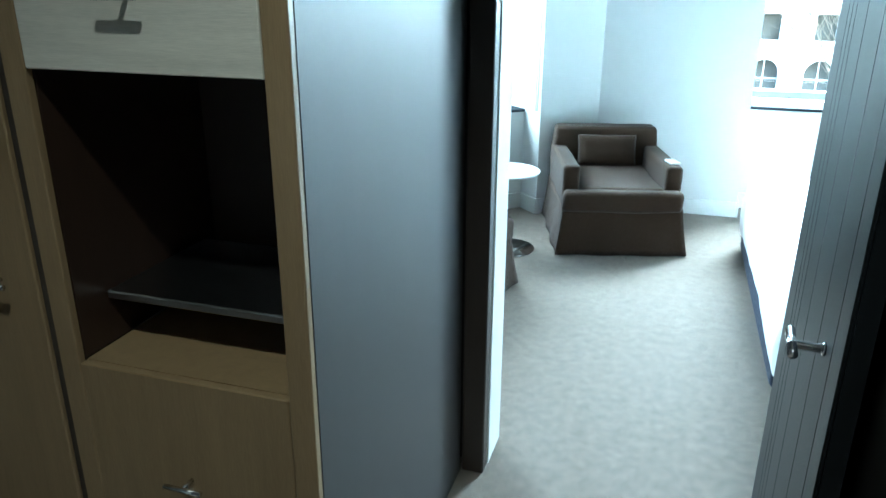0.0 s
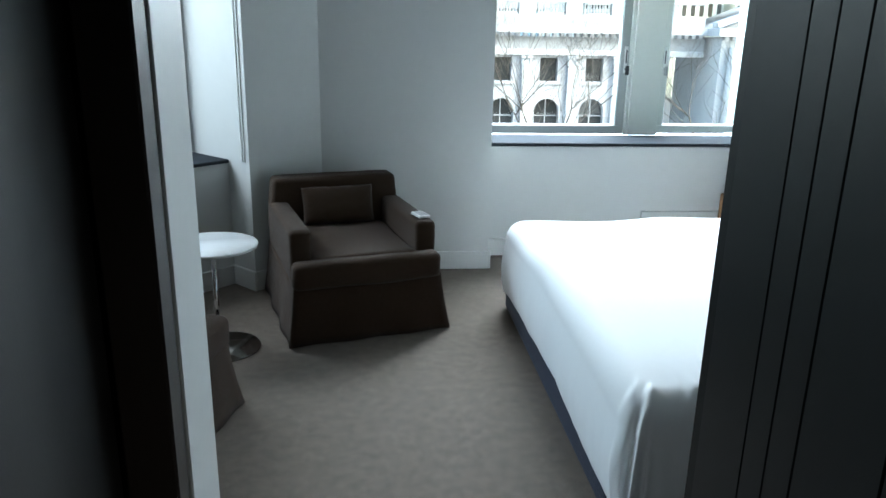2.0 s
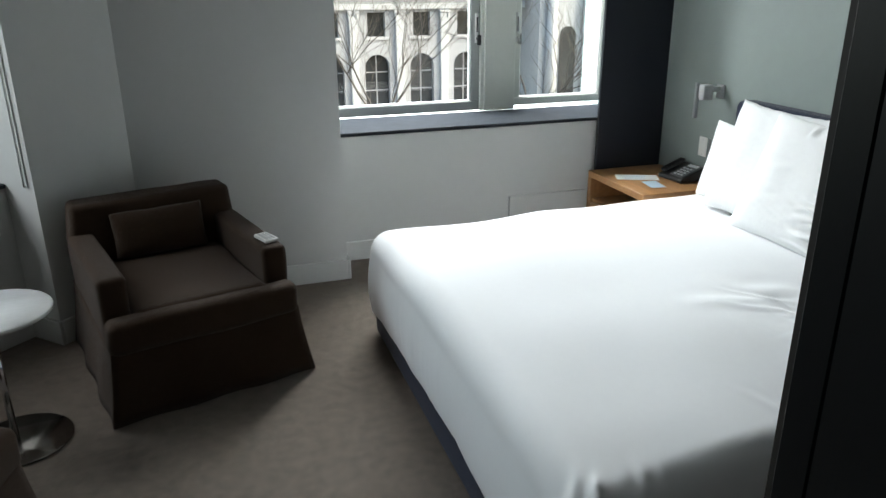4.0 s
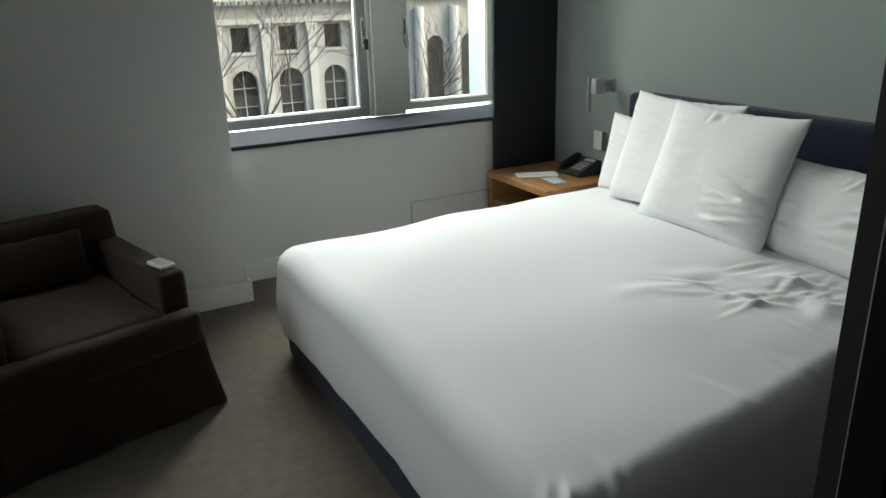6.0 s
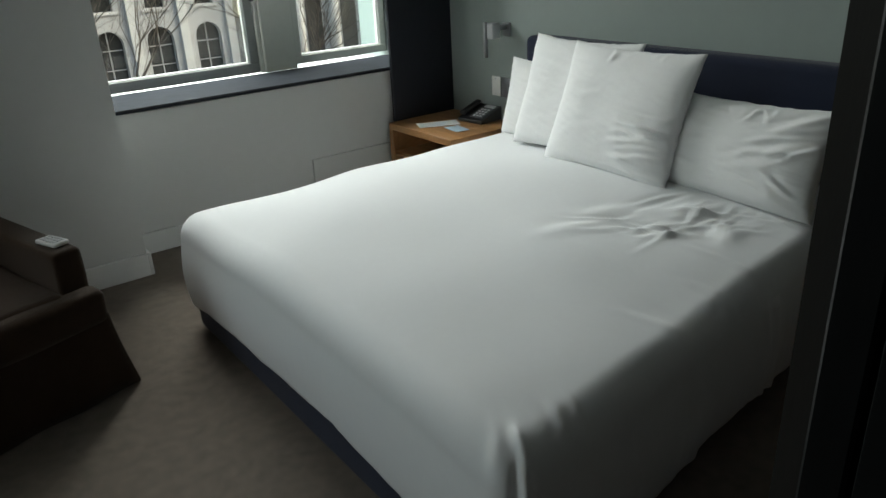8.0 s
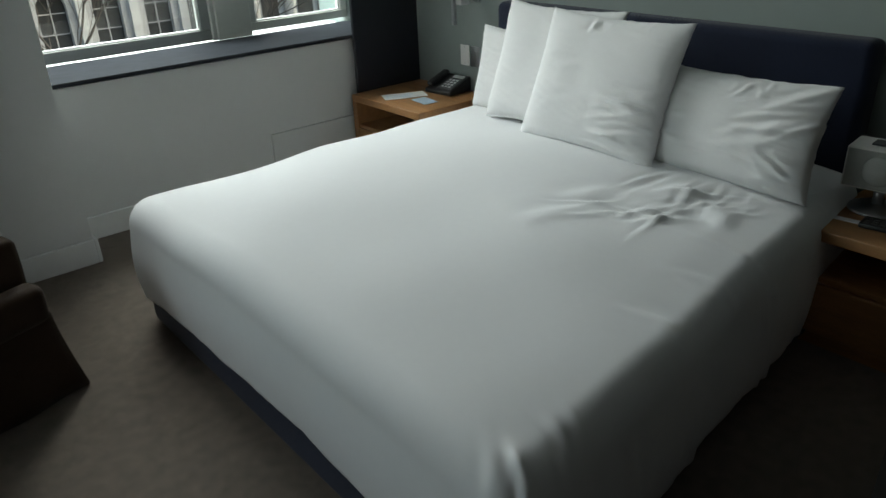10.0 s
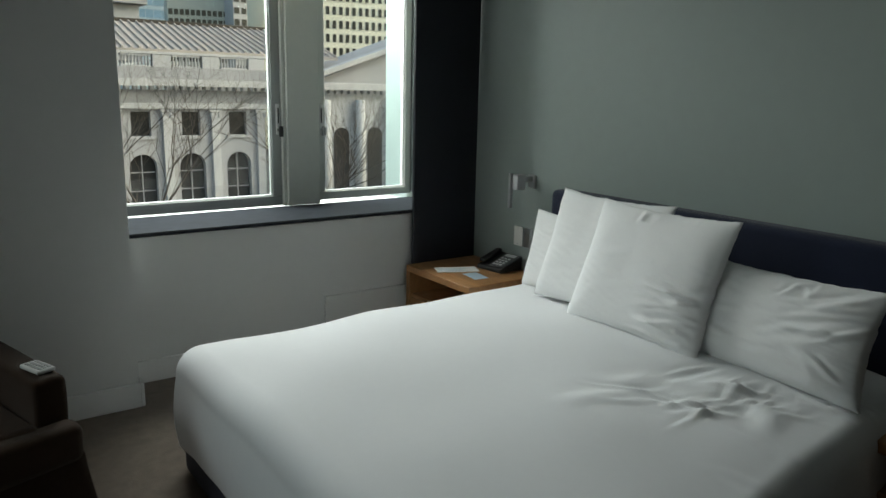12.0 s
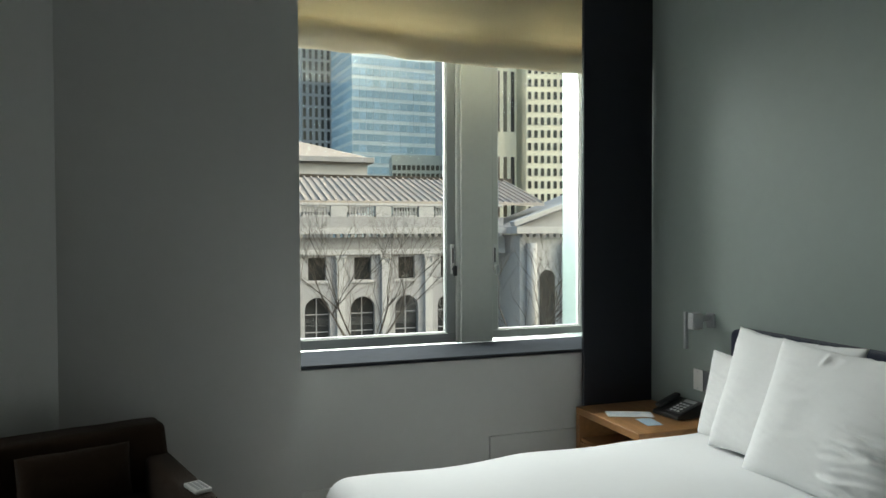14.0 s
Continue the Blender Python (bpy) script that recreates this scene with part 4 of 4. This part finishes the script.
part("lower_roof", slope(LX0, LX1 + 6, FY + 2, 4.7, FY + 13, 7.9), M["rooftile"], lib, "pinkish ribbed metal roof")
part("roof_ribs", ribs(LX0, LX1 + 6, FY + 2, 4.7, FY + 13, 7.9, 0.8), M["rooftile"], lib, "raised roof seams", kind="stuff")
part("ridge_beam", box((LX0, FY + 13, 7.6), (LX1 + 7, FY + 14, 8.3), 0.05, 1), M["darktrim"], lib, "dark roof ridge")
part("attic_wall", box((LX0, FY + 20, 4), (20, FY + 40, 11.0)), M["limestone2"], lib)
part("attic_cornice", box((LX0, FY + 19.2, 10.4), (20.8, FY + 41, 11.1), 0.05, 1), M["limestone"], lib)
part("attic_roof", slope(LX0, 20, FY + 20, 11.2, FY + 30, 15.5, 14), M["rooftile"], lib, "hipped pinkish attic roof")

pav = thing("library_pavilion", "projecting pale stone pavilion with a pediment", "building")
PX0, PX1 = 31.0, 62.0
part("wall", box((PX0, FY - 3, GZ), (PX1, FY + 8, 1.1)), M["limestone2"], pav)
part("cornice", box((PX0 - 0.7, FY - 3.8, 1.2), (PX1 + 0.7, FY + 8, 1.95), 0.05, 1), M["limestone2"], pav)
dn = [((PX0 + i * 0.8, FY - 3.6, 0.85), (PX0 + i * 0.8 + 0.4, FY - 3.01, 1.19)) for i in range(38)]
part("dentils", boxes(dn), M["limestone"], pav, kind="stuff", label="row of stone dentils")
part("pediment", extrude_xz([(PX0, 1.96), (PX1, 1.96), ((PX0 + PX1) / 2, 7.6)], FY - 2.6, FY + 8), M["limestone"], pav)
for s in (-1, 1):
    c = (PX0 + PX1) / 2
    L = math.hypot(c - PX0 + 0.7, 5.9)
    ob = part("raking_cornice", box((0, -0.9, 0), (L, 0.3, 0.55), 0.05, 1), M["limestone2"], pav, m=Matrix.Translation((PX0 - 0.7 if s < 0 else PX1 + 0.7, FY - 2.6, 1.97)) @ pose(0, 0, 0, 0, 0, 0 if s < 0 else 180) @ pose(0, 0, 0, 0, -math.degrees(math.asin(5.6 / L)), 0))
for i in range(8):
    x = PX0 + 1.2 + i * 4.1
    part("column", rod((x, FY - 3.5, -12), (x, FY - 3.5, 0.2), 0.62, 0.52, n=16), M["limestone2"], pav, smooth=True)
    if i < 7:
        part("arched_window", extrude_xz(arch_profile(1.8, -10.5, -3.6), -0.02, 0.1), M["darkpane"], pav, "dark arched window", m=pose(x + 2.05, FY - 3.08, 0))


def tower(name, label, x, y, w, d, top, rot, wall, pane, cols, rows, pw, ph, z0, limit=300, both=True):
    t = thing(name, label, "tower building", m=pose(x, y, 0, 0, 0, rot))
    part("wall", box((0, 0, GZ), (w, d, top)), wall, t)
    n, first, rest = 0, {}, []
    faces = [("f", w, cols)] + ([("s", d, max(2, int(cols * d / w)))] if both else [])
    for key, span, cc in faces:
        for r in range(rows):
            z = z0 + (top - 2 - z0) * (r + 0.5) / rows
            for c in range(cc):
                u = span * (c + 0.5) / cc
                lo, hi = ((u - pw / 2, -0.12, z - ph / 2), (u + pw / 2, 0.05, z + ph / 2)) if key == "f" else ((-0.12, u - pw / 2, z - ph / 2), (0.05, u + pw / 2, z + ph / 2))
                n += 1
                if n <= limit:
                    if key not in first:
                        zz = ph / 2
                        first[key] = part("window", box((-pw / 2, -0.12, -zz), (pw / 2, 0.05, zz)) if key == "f" else box((-0.12, -pw / 2, -zz), (0.05, pw / 2, zz)), pane, t, m=pose(u if key == "f" else 0, 0 if key == "f" else u, z))
                    else:
                        o = first[key].copy()
                        scene.collection.objects.link(o)
                        o.matrix_basis = pose(u if key == "f" else 0, 0 if key == "f" else u, z)
                else:
                    rest.append((lo, hi))
    if rest:
        v, f = [], []
        for lo, hi in rest:
            b = len(v)
            v += [(x_, y_, z_) for x_ in (lo[0], hi[0]) for y_ in (lo[1], hi[1]) for z_ in (lo[2], hi[2])]
            f += [[b + i for i in q] for q in ((0, 1, 3, 2), (4, 6, 7, 5), (0, 4, 5, 1), (2, 3, 7, 6), (0, 2, 6, 4), (1, 5, 7, 3))]
        me = bpy.data.meshes.new("upper_windows")
        me.from_pydata(v, [], f)
        me.materials.append(pane)
        o = new("upper_windows", me)
        o.parent = t
        tagged(o, "small upper windows", kind="stuff")
    return t


tower("glass_tower", "tall blue glass office tower with pale floor bands", 41.5, 196, 34, 22, 95, 4, M["blueband"], M["blueglass"], 17, 28, 1.86, 2.0, 8)
tower("grey_tower", "pale grey tower with dark paired windows", 31.5, 222, 11, 16, 95, 0, M["limestone2"], M["darkpane"], 6, 24, 0.85, 2.7, 8, both=False)
tower("low_glass_block", "lower green-grey glass office block", 45, 168, 14, 12, 20, -12, M["alu"], M["darkpane"], 12, 10, 0.85, 1.2, -2, both=False)
tower("striped_block", "narrow white block with dark ribbon windows", 56.8, 160, 3.2, 10, 70, 0, M["limestone2"], M["darkpane"], 2, 26, 1.1, 1.3, 4, both=False)
tower("cream_tower", "cream stone tower with rows of small windows", 79.5, 165, 28, 20, 75, -14, M["towerstone"], M["darkpane"], 17, 22, 0.85, 1.9, 2, both=False)
tower("ribbed_tower", "cream stone building with tall dark window strips", 68.5, 170, 10.5, 14, 70, 0, M["towerstone"], M["darkpane"], 5, 3, 1.0, 15.5, 2, both=False)


def bare_tree(label, x, y, height, seed):
    rnd = random.Random(seed)
    t = thing("street_tree", label, "tree", "bare trees along the street", m=pose(x, y, GZ))
    trunk, twigs = bmesh.new(), bmesh.new()

    def grow(bm, p, d, length, r, level):
        steps = 3 if level < 3 else 2
        for s in range(steps):
            q = p + d * length / steps
            r2 = r * 0.86
            bm_rod(bm, p, q, r, r2, n=6 if level < 2 else 4, caps=False)
            p, r = q, r2
            d = (d + Vector((rnd.uniform(-0.2, 0.2), rnd.uniform(-0.2, 0.2), rnd.uniform(-0.05, 0.15)))).normalized()
            if level >= 1 and s < steps - 1 and level < 5:
                side = (d + Vector((rnd.uniform(-1, 1), rnd.uniform(-1, 1), rnd.uniform(-0.1, 0.6))) * 0.8).normalized()
                grow(twigs, p, side, length * 0.6, r * 0.42, level + 2)
        if level < 5:
            for _ in range(4 if level < 2 else 3 if level < 4 else 2):
                nd = (d + Vector((rnd.uniform(-1, 1), rnd.uniform(-1, 1), rnd.uniform(-0.2, 0.5))) * 0.85).normalized()
                grow(trunk if level < 1 else twigs, p, nd, length * 0.72, r * 0.72, level + 1)

    grow(trunk, Vector((0, 0, 0)), Vector((0, 0, 1)), height * 0.36, 0.19, 0)
    part("trunk", trunk, M["bark"], t, "dark forking trunk")
    part("twigs", twigs, M["bark"], t, "bare fine branches")


bare_tree("bare street tree with many fine upward twigs", 9.5, 46, 17.5, 4)
bare_tree("bare street tree before the stone pavilion", 20.5, 47, 16, 9)
bare_tree("bare street tree before the arched windows", -2.5, 50, 13.0, 12)
bare_tree("bare street tree farther along the street", -17, 50, 13.5, 15)
